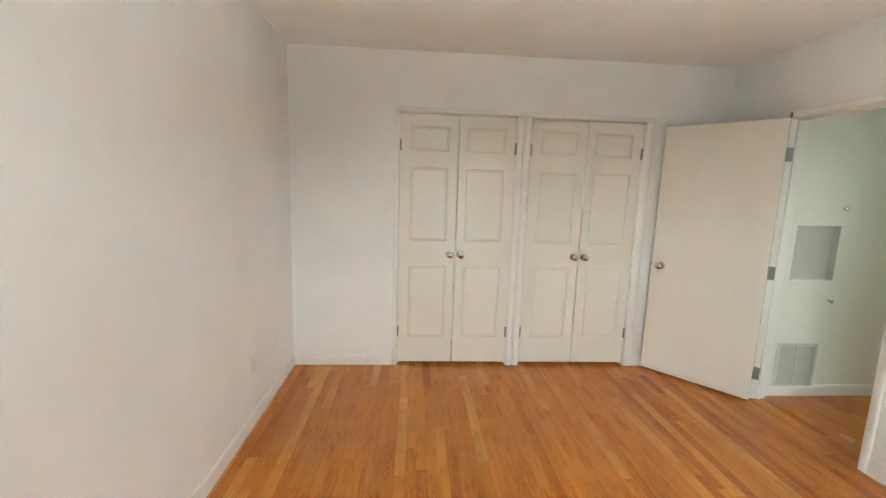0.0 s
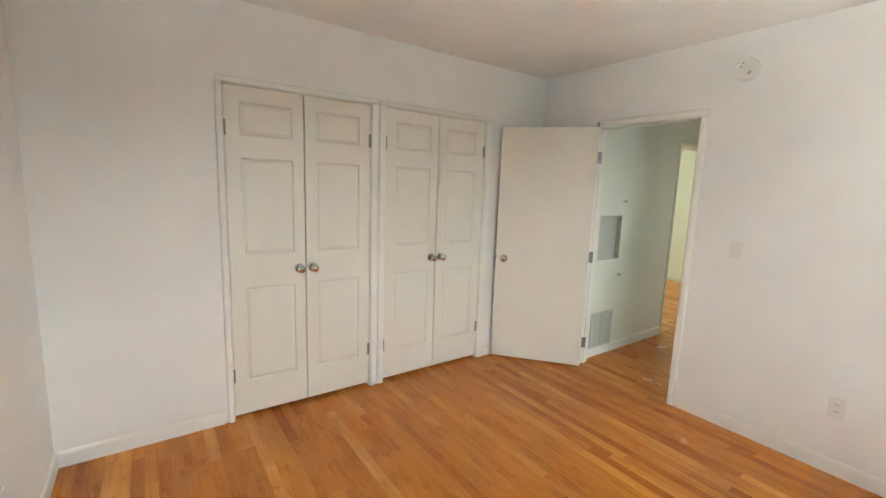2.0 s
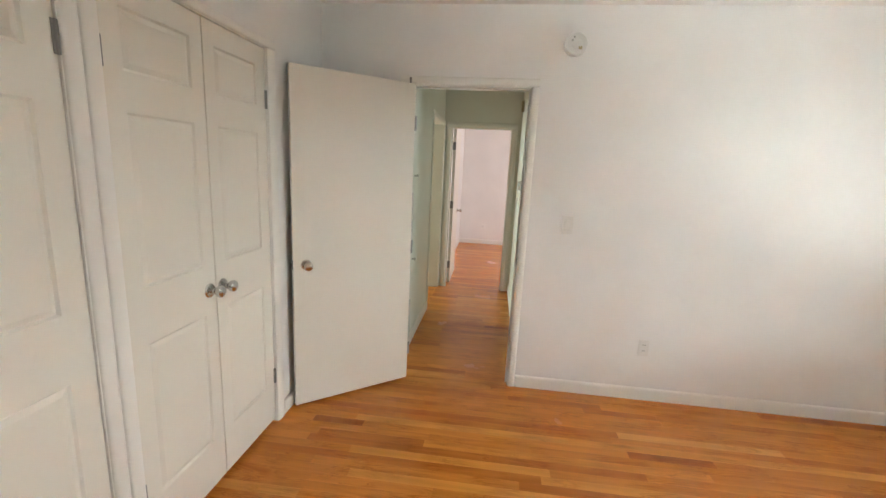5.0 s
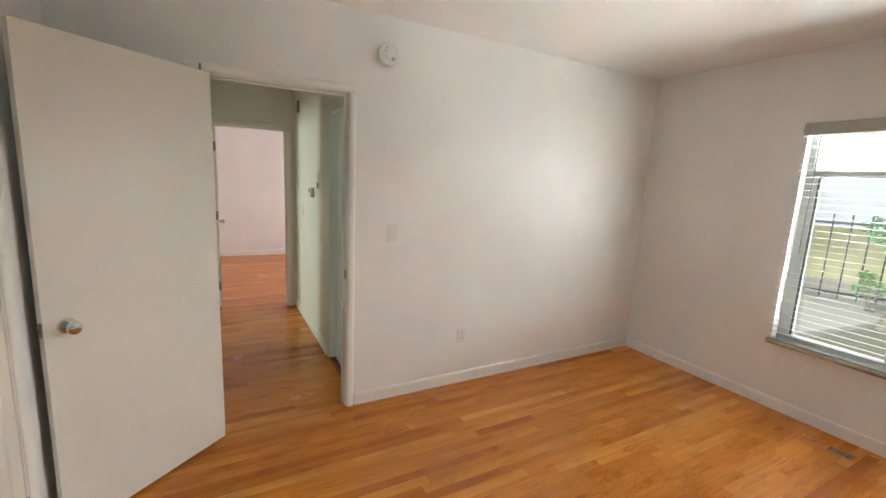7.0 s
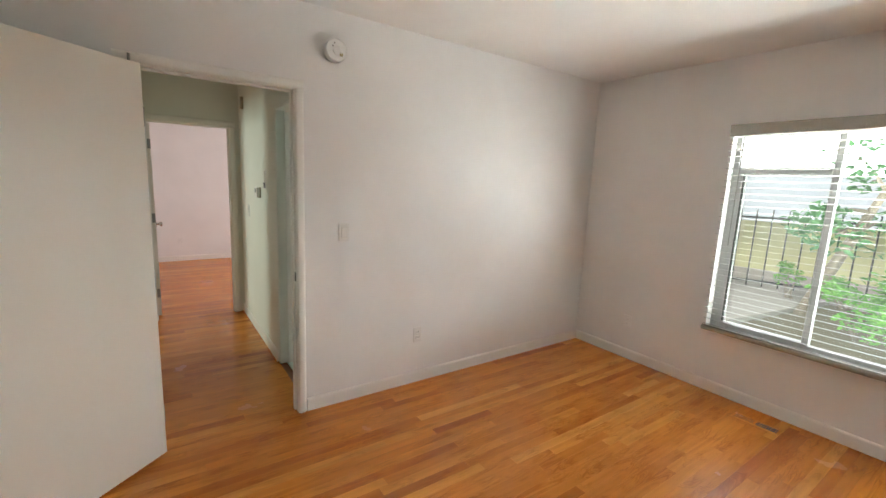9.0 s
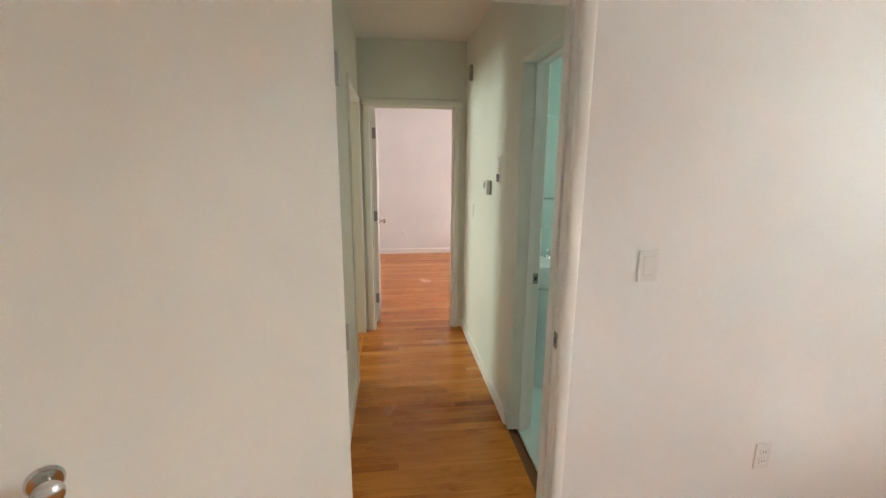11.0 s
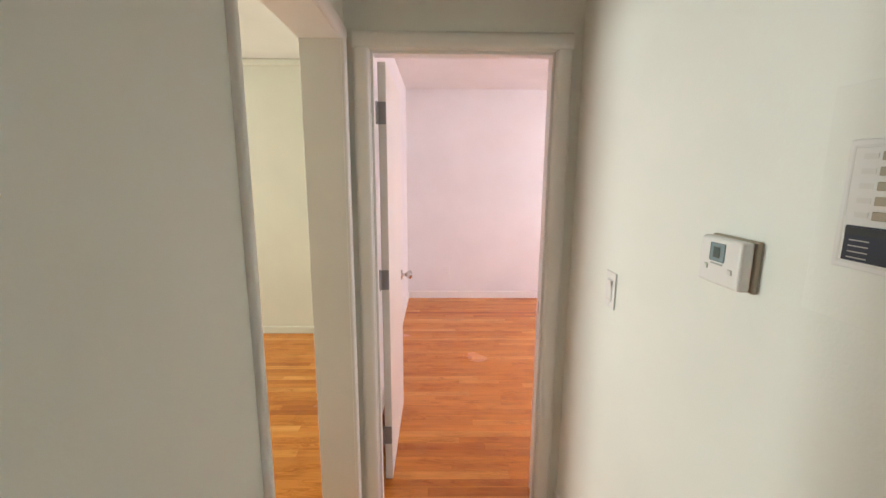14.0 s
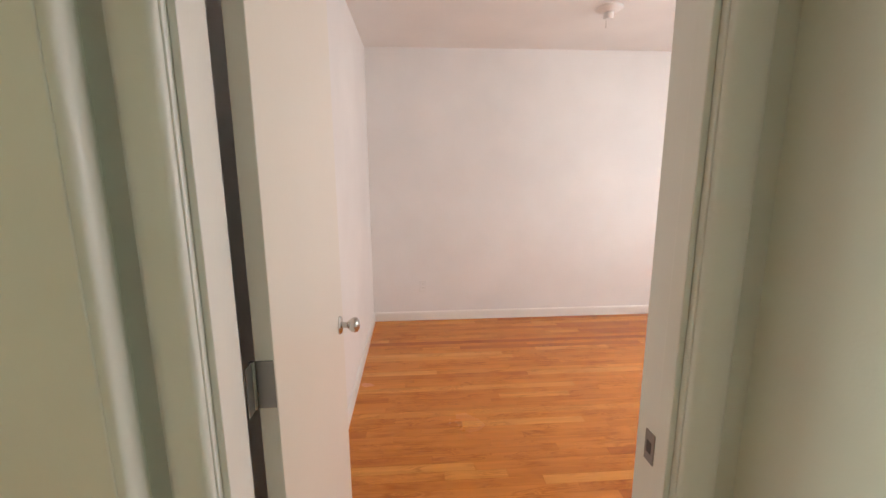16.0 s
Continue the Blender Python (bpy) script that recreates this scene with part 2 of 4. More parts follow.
CONCRETE = plain("concrete", (0.32, 0.30, 0.27), 0.85, 0, 0.4, 40)
SOIL = plain("garden_soil", (0.12, 0.10, 0.06), 0.95, 0, 0.6, 25)
STUCCO = plain("olive_stucco", (0.58, 0.58, 0.32), 0.9, 0, 0.4, 60)
ROOFING = plain("pale_blue_roof", (0.55, 0.62, 0.68), 0.7, 0, 0.3, 20)
BARK = plain("bark", (0.20, 0.17, 0.13), 0.9, 0, 0.8, 30)
LEAF = leafy("shrub_leaf", (0.07, 0.22, 0.04), (0.20, 0.46, 0.09))
TREELEAF = leafy("tree_leaf", (0.07, 0.18, 0.08), (0.15, 0.32, 0.14))


# ---- mesh helpers ----
def bm_box(x0, x1, y0, y1, z0, z1, bevel=0.0, seg=2, bm=None):
    own = bm or bmesh.new()
    v = [own.verts.new(p) for p in ((x0, y0, z0), (x1, y0, z0), (x1, y1, z0), (x0, y1, z0), (x0, y0, z1), (x1, y0, z1), (x1, y1, z1), (x0, y1, z1))]
    f = [own.faces.new([v[i] for i in q]) for q in ((3, 2, 1, 0), (4, 5, 6, 7), (0, 1, 5, 4), (1, 2, 6, 5), (2, 3, 7, 6), (3, 0, 4, 7))]
    if bevel:
        edges = list({e for q in f for e in q.edges})
        bmesh.ops.bevel(own, geom=edges, offset=bevel, segments=seg, affect="EDGES", profile=0.5)
    return own


def bm_lathe(profile, n=28, axis="z", at=(0, 0, 0)):
    """Turned shape; profile of (radius, height) along the axis."""
    bm = bmesh.new()
    rings = []
    for r, h in profile:
        ring = []
        for k in range(n):
            a = 2 * math.pi * k / n
            p = {"z": (r * math.cos(a), r * math.sin(a), h), "x": (h, r * math.cos(a), r * math.sin(a)), "y": (r * math.sin(a), h, r * math.cos(a))}[axis]
            ring.append(bm.verts.new((p[0] + at[0], p[1] + at[1], p[2] + at[2])))
        rings.append(ring)
    for a, b in zip(rings, rings[1:]):
        for k in range(n):
            bm.faces.new((a[k], a[(k + 1) % n], b[(k + 1) % n], b[k]))
    bm.faces.new(list(reversed(rings[0])))
    bm.faces.new(rings[-1])
    bmesh.ops.recalc_face_normals(bm, faces=bm.faces)
    return bm


def bm_tube(points, radius, n=10):
    """Round bar through points."""
    bm = bmesh.new()
    pts = [Vector(p) for p in points]
    rings = []
    for i, p in enumerate(pts):
        d = (pts[min(i + 1, len(pts) - 1)] - pts[max(i - 1, 0)]).normalized()
        u = d.orthogonal().normalized() if not rings else (last - last.dot(d) * d).normalized()
        last = u
        w = d.cross(u)
        r = radius[i] if isinstance(radius, (list, tuple)) else radius
        rings.append([bm.verts.new(p + r * (math.cos(2 * math.pi * k / n) * u + math.sin(2 * math.pi * k / n) * w)) for k in range(n)])
    for a, b in zip(rings, rings[1:]):
        for k in range(n):
            bm.faces.new((a[k], a[(k + 1) % n], b[(k + 1) % n], b[k]))
    bm.faces.new(list(reversed(rings[0])))
    bm.faces.new(rings[-1])
    bmesh.ops.recalc_face_normals(bm, faces=bm.faces)
    return bm


def mesh_of(name, bm, mat, smooth=False):
    me = bpy.data.meshes.new(name)
    if smooth:
        for f in bm.faces:
            f.smooth = True
    bm.to_mesh(me)
    bm.free()
    me.materials.append(mat)
    if smooth:
        me.set_sharp_from_angle(angle=radians(38))
    return me


def part(name, bm, mat, parent, label="", smooth=False):
    ob = new(name, mesh_of(name, bm, mat, smooth))
    ob.parent = parent
    if label:
        tagged(ob, label)
    return ob


def thing(name, m, label, category, group="", kind=""):
    ob = new(name)
    ob.empty_display_size = 0.1
    ob.matrix_world = m
    return tagged(ob, label, category, group, kind)


def solid(name, bm, mat, label, category, kind="structure", smooth=False):
    return tagged(new(name, mesh_of(name, bm, mat, smooth)), label, category, "", kind)


def bm_wall(axis, lo, hi, a0, a1, z0, z1, holes=()):
    """A wall between two planes of the axis, running a0..a1, with holes (a0, a1, z0, z1) cut right through."""
    us = sorted({a0, a1, *[h[0] for h in holes], *[h[1] for h in holes]})
    zs = sorted({z0, z1, *[h[2] for h in holes], *[h[3] for h in holes]})
    bm = bmesh.new()
    full = {}
    for i in range(len(us) - 1):
        for k in range(len(zs) - 1):
            u, z = (us[i] + us[i + 1]) / 2, (zs[k] + zs[k + 1]) / 2
            full[i, k] = not any(h[0] < u < h[1] and h[2] < z < h[3] for h in holes)
    verts = {}

    def v(w, i, k):
        key = (w, i, k)
        if key not in verts:
            verts[key] = bm.verts.new((w, us[i], zs[k]) if axis == "x" else (us[i], w, zs[k]))
        return verts[key]

    for (i, k), on in full.items():
        if not on:
            continue
        for w in (lo, hi):
            bm.faces.new((v(w, i, k), v(w, i + 1, k), v(w, i + 1, k + 1), v(w, i, k + 1)))
        for di, dk, p, q in ((-1, 0, (i, k), (i, k + 1)), (1, 0, (i + 1, k), (i + 1, k + 1)), (0, -1, (i, k), (i + 1, k)), (0, 1, (i, k + 1), (i + 1, k + 1))):
            if not full.get((i + di, k + dk), False):
                bm.faces.new((v(lo, *p), v(hi, *p), v(hi, *q), v(lo, *q)))
    bmesh.ops.recalc_face_normals(bm, faces=bm.faces)
    return bm


# ---- the plan ----
WX, EX = -0.828, 2.648          # first bedroom, across
SY, NY = -0.430, 3.706          # first bedroom, along
CZ = 2.480
HX0, HX1 = 2.765, 5.020         # hall, along
HY0, HY1 = 2.277, 3.180         # hall, across
BX = 4.080                      # bathroom far wall
FX, FY = 8.282, 3.186           # second bedroom, far and side wall
LX = 7.132                      # living room far wall
FZ, LZ = 2.436, 2.450
DOOR_Y0, DOOR_Y1, DOOR_Z = 2.357, 3.128, 2.008
END_Y0, END_Y1, END_Z = 2.378, 3.086, 1.966
ARCH_X0, ARCH_X1, ARCH_Z = 4.112, 4.956, 1.985
BATH_X0, BATH_X1, BATH_Z = 2.800, 3.438, 1.985
CLOSETS = ((0.012, 0.920), (1.036, 1.948))
CLOSET_Z = 2.032
WIN = (0.285, 1.475, 0.500, 1.965)
J = 0.018                       # jamb thickness

solid("wall_west", bm_wall("x", WX - 0.12, WX, SY - 0.15, 4.40, 0, 2.6), WALL, "white painted bedroom wall", "wall")
solid("wall_south", bm_wall("y", SY - 0.15, SY, WX, FX + 0.12, -0.4, 2.7, [WIN, (3.05, 3.75, 1.35, 1.95), (5.60, 7.30, 0.70, 2.00)]), WALL, "white painted outside wall with windows", "wall")
solid("wall_closet", bm_wall("y", NY, NY + 0.12, WX, EX, 0, 2.6, [(a - J, b + J, 0, CLOSET_Z + J) for a, b in CLOSETS]), WALL, "white painted wall with two closets", "wall")
solid("wall_closet_back", bm_wall("y", 4.28, 4.40, WX, EX, 0, 2.6), WALL, "plain wall at the back of the closets", "wall")
solid("wall_bedroom_hall", bm_wall("x", EX, HX0, SY, 4.40, 0, 2.6, [(DOOR_Y0 - J, DOOR_Y1 + J, 0, DOOR_Z + J)]), WALL, "white painted bedroom wall with a doorway", "wall")
solid("wall_hall_north", bm_wall("y", HY1, HY1 + 0.145, HX0, HX1, 0, 2.6, [(2.859, 3.195, 0.885, 1.299), (ARCH_X0 - J, ARCH_X1 + J, 0, ARCH_Z + J)]), HALL, "off-white painted hall wall with niche and opening", "wall")
solid("wall_hall_south", bm_wall("y", HY0 - 0.125, HY0, HX0, HX1, 0, 2.6, [(BATH_X0 - J, BATH_X1 + J, 0, BATH_Z + J)]), HALL, "off-white painted hall wall beside the bathroom", "wall")
solid("wall_hall_end", bm_wall("x", HX1, HX1 + 0.12, SY, HY1 + 0.145, 0, 2.7, [(END_Y0 - J, END_Y1 + J, 0, END_Z + J)]), HALL, "off-white painted wall at the end of the hall", "wall")
solid("wall_bath_east", bm_wall("x", BX, BX + 0.12, SY, HY0 - 0.125, 0, 2.6), MINT, "mint green painted bathroom wall", "wall")
solid("wall_bath_west", bm_wall("x", HX0, HX0 + 0.012, SY, HY0 - 0.125, 0, 2.6), MINT, "mint green painted bathroom wall", "wall")
solid("wall_bath_north", bm_wall("y", HY0 - 0.137, HY0 - 0.125, HX0 + 0.012, BX, 0, 2.48, [(BATH_X0 - J, BATH_X1 + J, 0, BATH_Z + J)]), MINT, "mint green painted bathroom wall", "wall")
solid("wall_bath_south", bm_wall("y", SY, SY + 0.012, HX0 + 0.012, BX, 0, 2.48, [(3.05, 3.75, 1.35, 1.95)]), MINT, "mint green painted bathroom wall", "wall")
solid("wall_far_bedroom_north", bm_wall("y", FY, HY1 + 0.145, HX1 + 0.12, FX, 0, 2.7), WALL, "white painted side wall of the far bedroom", "wall")
solid("wall_far_bedroom_east", bm_wall("x", FX, FX + 0.12, SY, HY1 + 0.145, 0, 2.7), WALL, "white painted end wall of the far bedroom", "wall")
solid("wall_living_east", bm_wall("x", LX, LX + 0.12, HY1 + 0.145, 8.15, 0, 2.7, [(6.225, 7.85, 0, 2.15)]), CREAM, "cream painted living room wall that ends at an opening", "wall")
solid("wall_alcove_east", bm_wall("x", 8.40, 8.52, 6.10, 8.15, 0, 2.7), CREAM, "cream painted wall beyond the living room", "wall")
solid("wall_alcove_south", bm_wall("y", 6.10, 6.22, LX + 0.12, 8.40, 0, 2.7), CREAM, "cream painted wall beyond the living room", "wall")
solid("wall_alcove_north", bm_wall("y", 8.00, 8.15, LX + 0.12, 8.40, 0, 2.7), CREAM, "cream painted wall beyond the living room", "wall")
solid("ceiling_alcove", bm_box(LX + 0.12, 8.40, 6.22, 8.0, LZ, LZ + 0.11), CEIL, "flat painted ceiling beyond the living room", "ceiling")
solid("wall_living_west", bm_wall("x", 3.36, 3.48, HY1 + 0.145, 8.15, 0, 2.7), CREAM, "cream painted living room wall", "wall")
solid("wall_living_north", bm_wall("y", 8.00, 8.15, 3.48, LX, 0, 2.7, [(5.00, 6.45, 0.70, 2.20)]), CREAM, "cream painted living room wall with a window", "wall")
solid("wall_living_south", bm_wall("y", HY1 + 0.145, HY1 + 0.151, 3.48, LX, 0, 2.5, [(ARCH_X0 - J, ARCH_X1 + J, 0, ARCH_Z + J)]), CREAM, "cream painted living room wall", "wall")

solid("ceiling_bedroom", bm_box(WX, EX, SY, 4.40, CZ, CZ + 0.11), CEIL, "flat painted bedroom ceiling", "ceiling")
solid("ceiling_hall", bm_box(HX0, HX1, HY0, HY1, CZ, CZ + 0.11), CEIL, "flat painted hall ceiling", "ceiling")
solid("ceiling_bath", bm_box(HX0, BX, SY, HY0 - 0.125, CZ, CZ + 0.11), MINT, "painted bathroom ceiling", "ceiling")
solid("ceiling_far_bedroom", bm_box(HX1 + 0.12, FX, SY, FY, FZ, FZ + 0.11), CEIL, "flat painted far bedroom ceiling", "ceiling")
solid("ceiling_living", bm_box(3.48, LX, HY1 + 0.151, 8.0, LZ, LZ + 0.11), CEIL, "flat painted living room ceiling", "ceiling")
floor_ob = solid("floor", bm_box(WX - 0.1, FX + 0.2, SY - 0.1, 8.1, -0.08, -0.016), SUBFLOOR, "varnished oak strip floor", "floor")
solid("floor_bath", bm_box(HX0 + 0.012, BX, SY + 0.012, HY0 - 0.06, -0.016, 0.001), BATHTILE, "pale bathroom tile floor", "floor")


def baseboard(axis, face, side, a0, a1, mat=TRIM, high=0.085, thick=0.013):
    """Skirting on a wall face, side +1 or -1 is the way it stands out."""
    bm = bmesh.new()
    prof = [(0, 0), (thick, 0), (thick, high * 0.80), (thick * 0.88, high * 0.90), (thick * 0.60, high * 0.97), (thick * 0.3, high), (0, high)]
    ends = []
    for a in (a0, a1):
        ends.append([bm.verts.new((face + side * p, a, z + 0.0005) if axis == "x" else (a, face + side * p, z + 0.0005)) for p, z in prof])
    n = len(prof)
    for k in range(n):
        bm.faces.new((ends[0][k], ends[0][(k + 1) % n], ends[1][(k + 1) % n], ends[1][k]))
    bm.faces.new(ends[0])
    bm.faces.new(list(reversed(ends[1])))
    bmesh.ops.recalc_face_normals(bm, faces=bm.faces)
    return solid("baseboard", bm, mat, "white painted wooden baseboard along the wall", "baseboard")


CW = 0.055  # casing width
baseboard("x", WX, 1, SY, NY)
baseboard("y", SY, 1, WX + 0.013, EX - 0.013)
baseboard("y", NY, -1, WX + 0.013, CLOSETS[0][0] - CW)
baseboard("y", NY, -1, CLOSETS[1][1] + 0.077, EX - 0.013)
baseboard("x", EX, -1, SY + 0.013, DOOR_Y0 - CW)
baseboard("x", EX, -1, DOOR_Y1 + CW, NY)
baseboard("y", HY0, 1, BATH_X1 + CW, HX1)
baseboard("y", HY1, -1, HX0, ARCH_X0 - 0.028)
baseboard("x", FX, -1, SY, FY)
baseboard("y", FY, -1, HX1 + 0.12, FX - 0.013)
baseboard("x", LX, -1, HY1 + 0.17, 6.222, CREAM, 0.070)
baseboard("x", BX, -1, SY, HY0 - 0.16, TEAL, 0.055, 0.010)
bm = bmesh.new()
bm_box(LX - 0.03, LX, HY1 + 0.17, 8.0, LZ - 0.06, LZ - 0.001, 0.014, 3, bm)
solid("crown_trim", bm, CREAM, "cream painted crown trim under the ceiling", "trim")


# ---- door frames ----
def bm_casing(axis, w, s, proud, a0, a1, z0, z1, upright):
    """Rounded wooden casing on the wall face w, standing out by s; upright post or level head."""
    lo, hi = (a0, a1) if upright else (z0, z1)
    run = (z0, z1) if upright else (a0, a1)
    prof = [(0, 0), (0, 0.40), (0.05, 0.66), (0.15, 0.86), (0.32, 0.98), (0.5, 1.0), (0.68, 0.98), (0.85, 0.86), (0.95, 0.66), (1, 0.40), (1, 0)]
    bm = bmesh.new()
    ends = []
    for r in run:
        ring = []
        for u, p in prof:
            a, z = (lo + (hi - lo) * u, r) if upright else (r, lo + (hi - lo) * u)
            d = w + s * proud * p
            ring.append(bm.verts.new((d, a, z) if axis == "x" else (a, d, z)))
        ends.append(ring)
    n = len(prof)
    for k in range(n):
        bm.faces.new((ends[0][k], ends[0][(k + 1) % n], ends[1][(k + 1) % n], ends[1][k]))
    bm.faces.new(ends[0])
    bm.faces.new(ends[1][::-1])
    bmesh.ops.recalc_face_normals(bm, faces=bm.faces)
    return bm


def frame_x(name, face, back, y0, y1, z1, label, stop_at, casing_faces, cw=CW, proud=0.016):
    """Door frame in a wall across x: jambs, head, stops and casings."""
    f = thing(name, pose(0, 0, 0), label, "door frame", "", "structure")
    part("jamb", bm_box(face, back, y0 - J, y0, 0, z1 + J, 0.002), TRIM, f)
    part("jamb", bm_box(face, back, y1, y1 + J, 0, z1 + J, 0.002), TRIM, f)
    part("head", bm_box(face, back, y0, y1, z1, z1 + J, 0.002), TRIM, f)
    part("stop", bm_box(stop_at, stop_at + 0.035, y0, y0 + 0.011, 0, z1, 0.002), TRIM, f)
    part("stop", bm_box(stop_at, stop_at + 0.035, y1 - 0.011, y1, 0, z1, 0.002), TRIM, f)
    part("stop", bm_box(stop_at, stop_at + 0.035, y0 + 0.011, y1 - 0.011, z1 - 0.011, z1, 0.002), TRIM, f)
    for w, s in casing_faces:
        g = 0.003
        part("casing", bm_casing("x", w, s, proud, y0 - cw, y0 - g, 0, z1 + g, True), TRIM, f, "", True)
        part("casing", bm_casing("x", w, s, proud, y1 + g, y1 + cw, 0, z1 + g, True), TRIM, f, "", True)
        part("casing", bm_casing("x", w, s, proud, y0 - cw, y1 + cw, z1 + g, z1 + cw, False), TRIM, f, "", True)
    return f


def frame_y(name, face, back, x0, x1, z1, label, casing_faces, stop_at=None, cw=CW, proud=0.016, soft_edge=0.002, mat=None):
    mat = mat or TRIM
    f = thing(name, pose(0, 0, 0), label, "door frame", "", "structure")
    part("jamb", bm_box(x0 - J, x0, face, back, 0, z1 + J, soft_edge, 4), mat, f)
    part("jamb", bm_box(x1, x1 + J, face, back, 0, z1 + J, soft_edge, 4), mat, f)
    part("head", bm_box(x0, x1, face, back, z1, z1 + J, soft_edge, 4), mat, f)
    if stop_at is not None:
        part("stop", bm_box(x0, x0 + 0.011, stop_at, stop_at + 0.03, 0, z1, 0.002), TRIM, f)
        part("stop", bm_box(x1 - 0.011, x1, stop_at, stop_at + 0.03, 0, z1, 0.002), TRIM, f)
        part("stop", bm_box(x0 + 0.011, x1 - 0.011, stop_at, stop_at + 0.03, z1 - 0.011, z1, 0.002), TRIM, f)
    for w, s, left, right in casing_faces:
        g = 0.003
        part("casing", bm_casing("y", w, s, proud, x0 - left, x0 - g, 0, z1 + g, True), TRIM, f, "", True)
        part("casing", bm_casing("y", w, s, proud, x1 + g, x1 + right, 0, z1 + g, True), TRIM, f, "", True)
        part("casing", bm_casing("y", w, s, proud, x0 - left, x1 + right, z1 + g, z1 + cw, False), TRIM, f, "", True)
    return f


def strike(parent, m):
    s = part("strike_plate", bm_box(-0.014, 0.014, -0.0015, 0.0015, -0.029, 0.029, 0.001), STEEL, parent, "dull steel strike plate")
    s.matrix_basis = m
    h = part("latch_hole", bm_box(-0.007, 0.007, 0.0, 0.0022, -0.011, 0.011), BLACK, s)
    return s


f1 = frame_x("door_1", EX, HX0, DOOR_Y0, DOOR_Y1, DOOR_Z, "white painted bedroom door frame", EX + 0.042, [(EX, -1)], 0.05)
part("bumper", bm_box(EX - 0.030, EX - 0.016, 3.108, 3.120, 2.012, 2.048, 0.003), STEEL, f1, "small steel bumper pin")
strike(f1, pose(EX + 0.022, DOOR_Y0 + 0.0015, 0.90))
f2 = frame_x("door_2", HX1, HX1 + 0.12, END_Y0, END_Y1, END_Z, "white painted far bedroom door frame", HX1 + 0.012, [(HX1, -1)], 0.062)
strike(f2, pose(HX1 + 0.075, END_Y0 + 0.0015, 0.925))
f3 = frame_y("door_3", HY0 - 0.137, HY0 + 0.004, BATH_X0, BATH_X1, BATH_Z, "off-white bathroom door frame with rounded edges", [], HY0 - 0.092, soft_edge=0.0085, mat=HALL)
strike(f3, pose(BATH_X1 - 0.0015, HY0 - 0.114, 0.905, 0, 0, 90))
f4 = frame_y("door_4", HY1, HY1 + 0.151, ARCH_X0, ARCH_X1, ARCH_Z, "white cased opening from hall to living room", [(HY1, -1, 0.026, 0.046)])
for k, (a, b) in enumerate(CLOSETS):
    frame_y("door_5" if k == 0 else "door_6", NY, NY + 0.12, a, b, CLOSET_Z, "cream painted closet door frame", [(NY, -1, 0.042 if k == 0 else 0.054, 0.054 if k == 0 else 0.075)], NY + 0.045, 0.040)


# ---- doors ----
def knob(parent, m, r=0.026, name="knob"):
    """Turned ball knob with rosette; its axis is +z before m."""
    ros = part("rosette", bm_lathe([(0.031, 0), (0.031, 0.003), (0.027, 0.008), (0.013, 0.010)]), NICKEL, parent, "satin nickel rosette", True)
    ros.matrix_basis = m
    k = part(name, bm_lathe([(0.010, 0.008), (0.010, 0.026), (0.016, 0.032), (r * 0.92, 0.042), (r, 0.052), (r * 0.93, 0.060), (r * 0.6, 0.066), (0.004, 0.068)]), NICKEL, ros, "satin nickel ball knob", True)
    return ros


def hinge(parent, m, high=0.09, leaf=0.030):
    h = part("hinge", bm_box(-leaf, 0, -0.0015, 0.0015, -high / 2, high / 2, 0.0008), STEEL, parent, "dull steel butt hinge")
    h.matrix_basis = m
    part("hinge_pin", bm_lathe([(0.0055, -high / 2), (0.0062, -high / 2 + 0.004), (0.0062, high / 2 - 0.004), (0.0055, high / 2)], 12), STEEL, h, "", True)
    return h


def bm_panel_door(w, h, t, panels):
    """Moulded leaf, front at y=0 facing -y, with raised panels (x0, x1, z0, z1)."""
    xs = sorted({0, w, *[p[0] for p in panels], *[p[1] for p in panels]})
    zs = sorted({0, h, *[p[2] for p in panels], *[p[3] for p in panels]})
    bm = bmesh.new()
    vs = {(i, k): bm.verts.new((x, 0, z)) for i, x in enumerate(xs) for k, z in enumerate(zs)}
    chosen = []
    for i in range(len(xs) - 1):
        for k in range(len(zs) - 1):
            f = bm.faces.new((vs[i, k], vs[i + 1, k], vs[i + 1, k + 1], vs[i, k + 1]))
            if any(abs(p[0] - xs[i]) < 1e-6 and abs(p[1] - xs[i + 1]) < 1e-6 and abs(p[2] - zs[k]) < 1e-6 for p in panels):
                chosen.append(f)
    bmesh.ops.recalc_face_normals(bm, faces=bm.faces)
    if bm.faces[0].normal.y > 0:
        bmesh.ops.reverse_faces(bm, faces=bm.faces[:])
    for thick, depth in ((0.011, -0.007), (0.003, 0.0), (0.024, 0.006)):
        bmesh.ops.inset_individual(bm, faces=chosen, thickness=thick, depth=depth)
    rim = [e for e in bm.edges if e.is_boundary]
    ext = bmesh.ops.extrude_edge_only(bm, edges=rim)
    moved = [g for g in ext["geom"] if isinstance(g, bmesh.types.BMVert)]
    for v in moved:
        v.co.y += t
    bm.faces.new([v for v in sorted(moved, key=lambda q: math.atan2(q.co.z - h / 2, q.co.x - w / 2))])
    bmesh.ops.recalc_face_normals(bm, faces=bm.faces)
    return bm


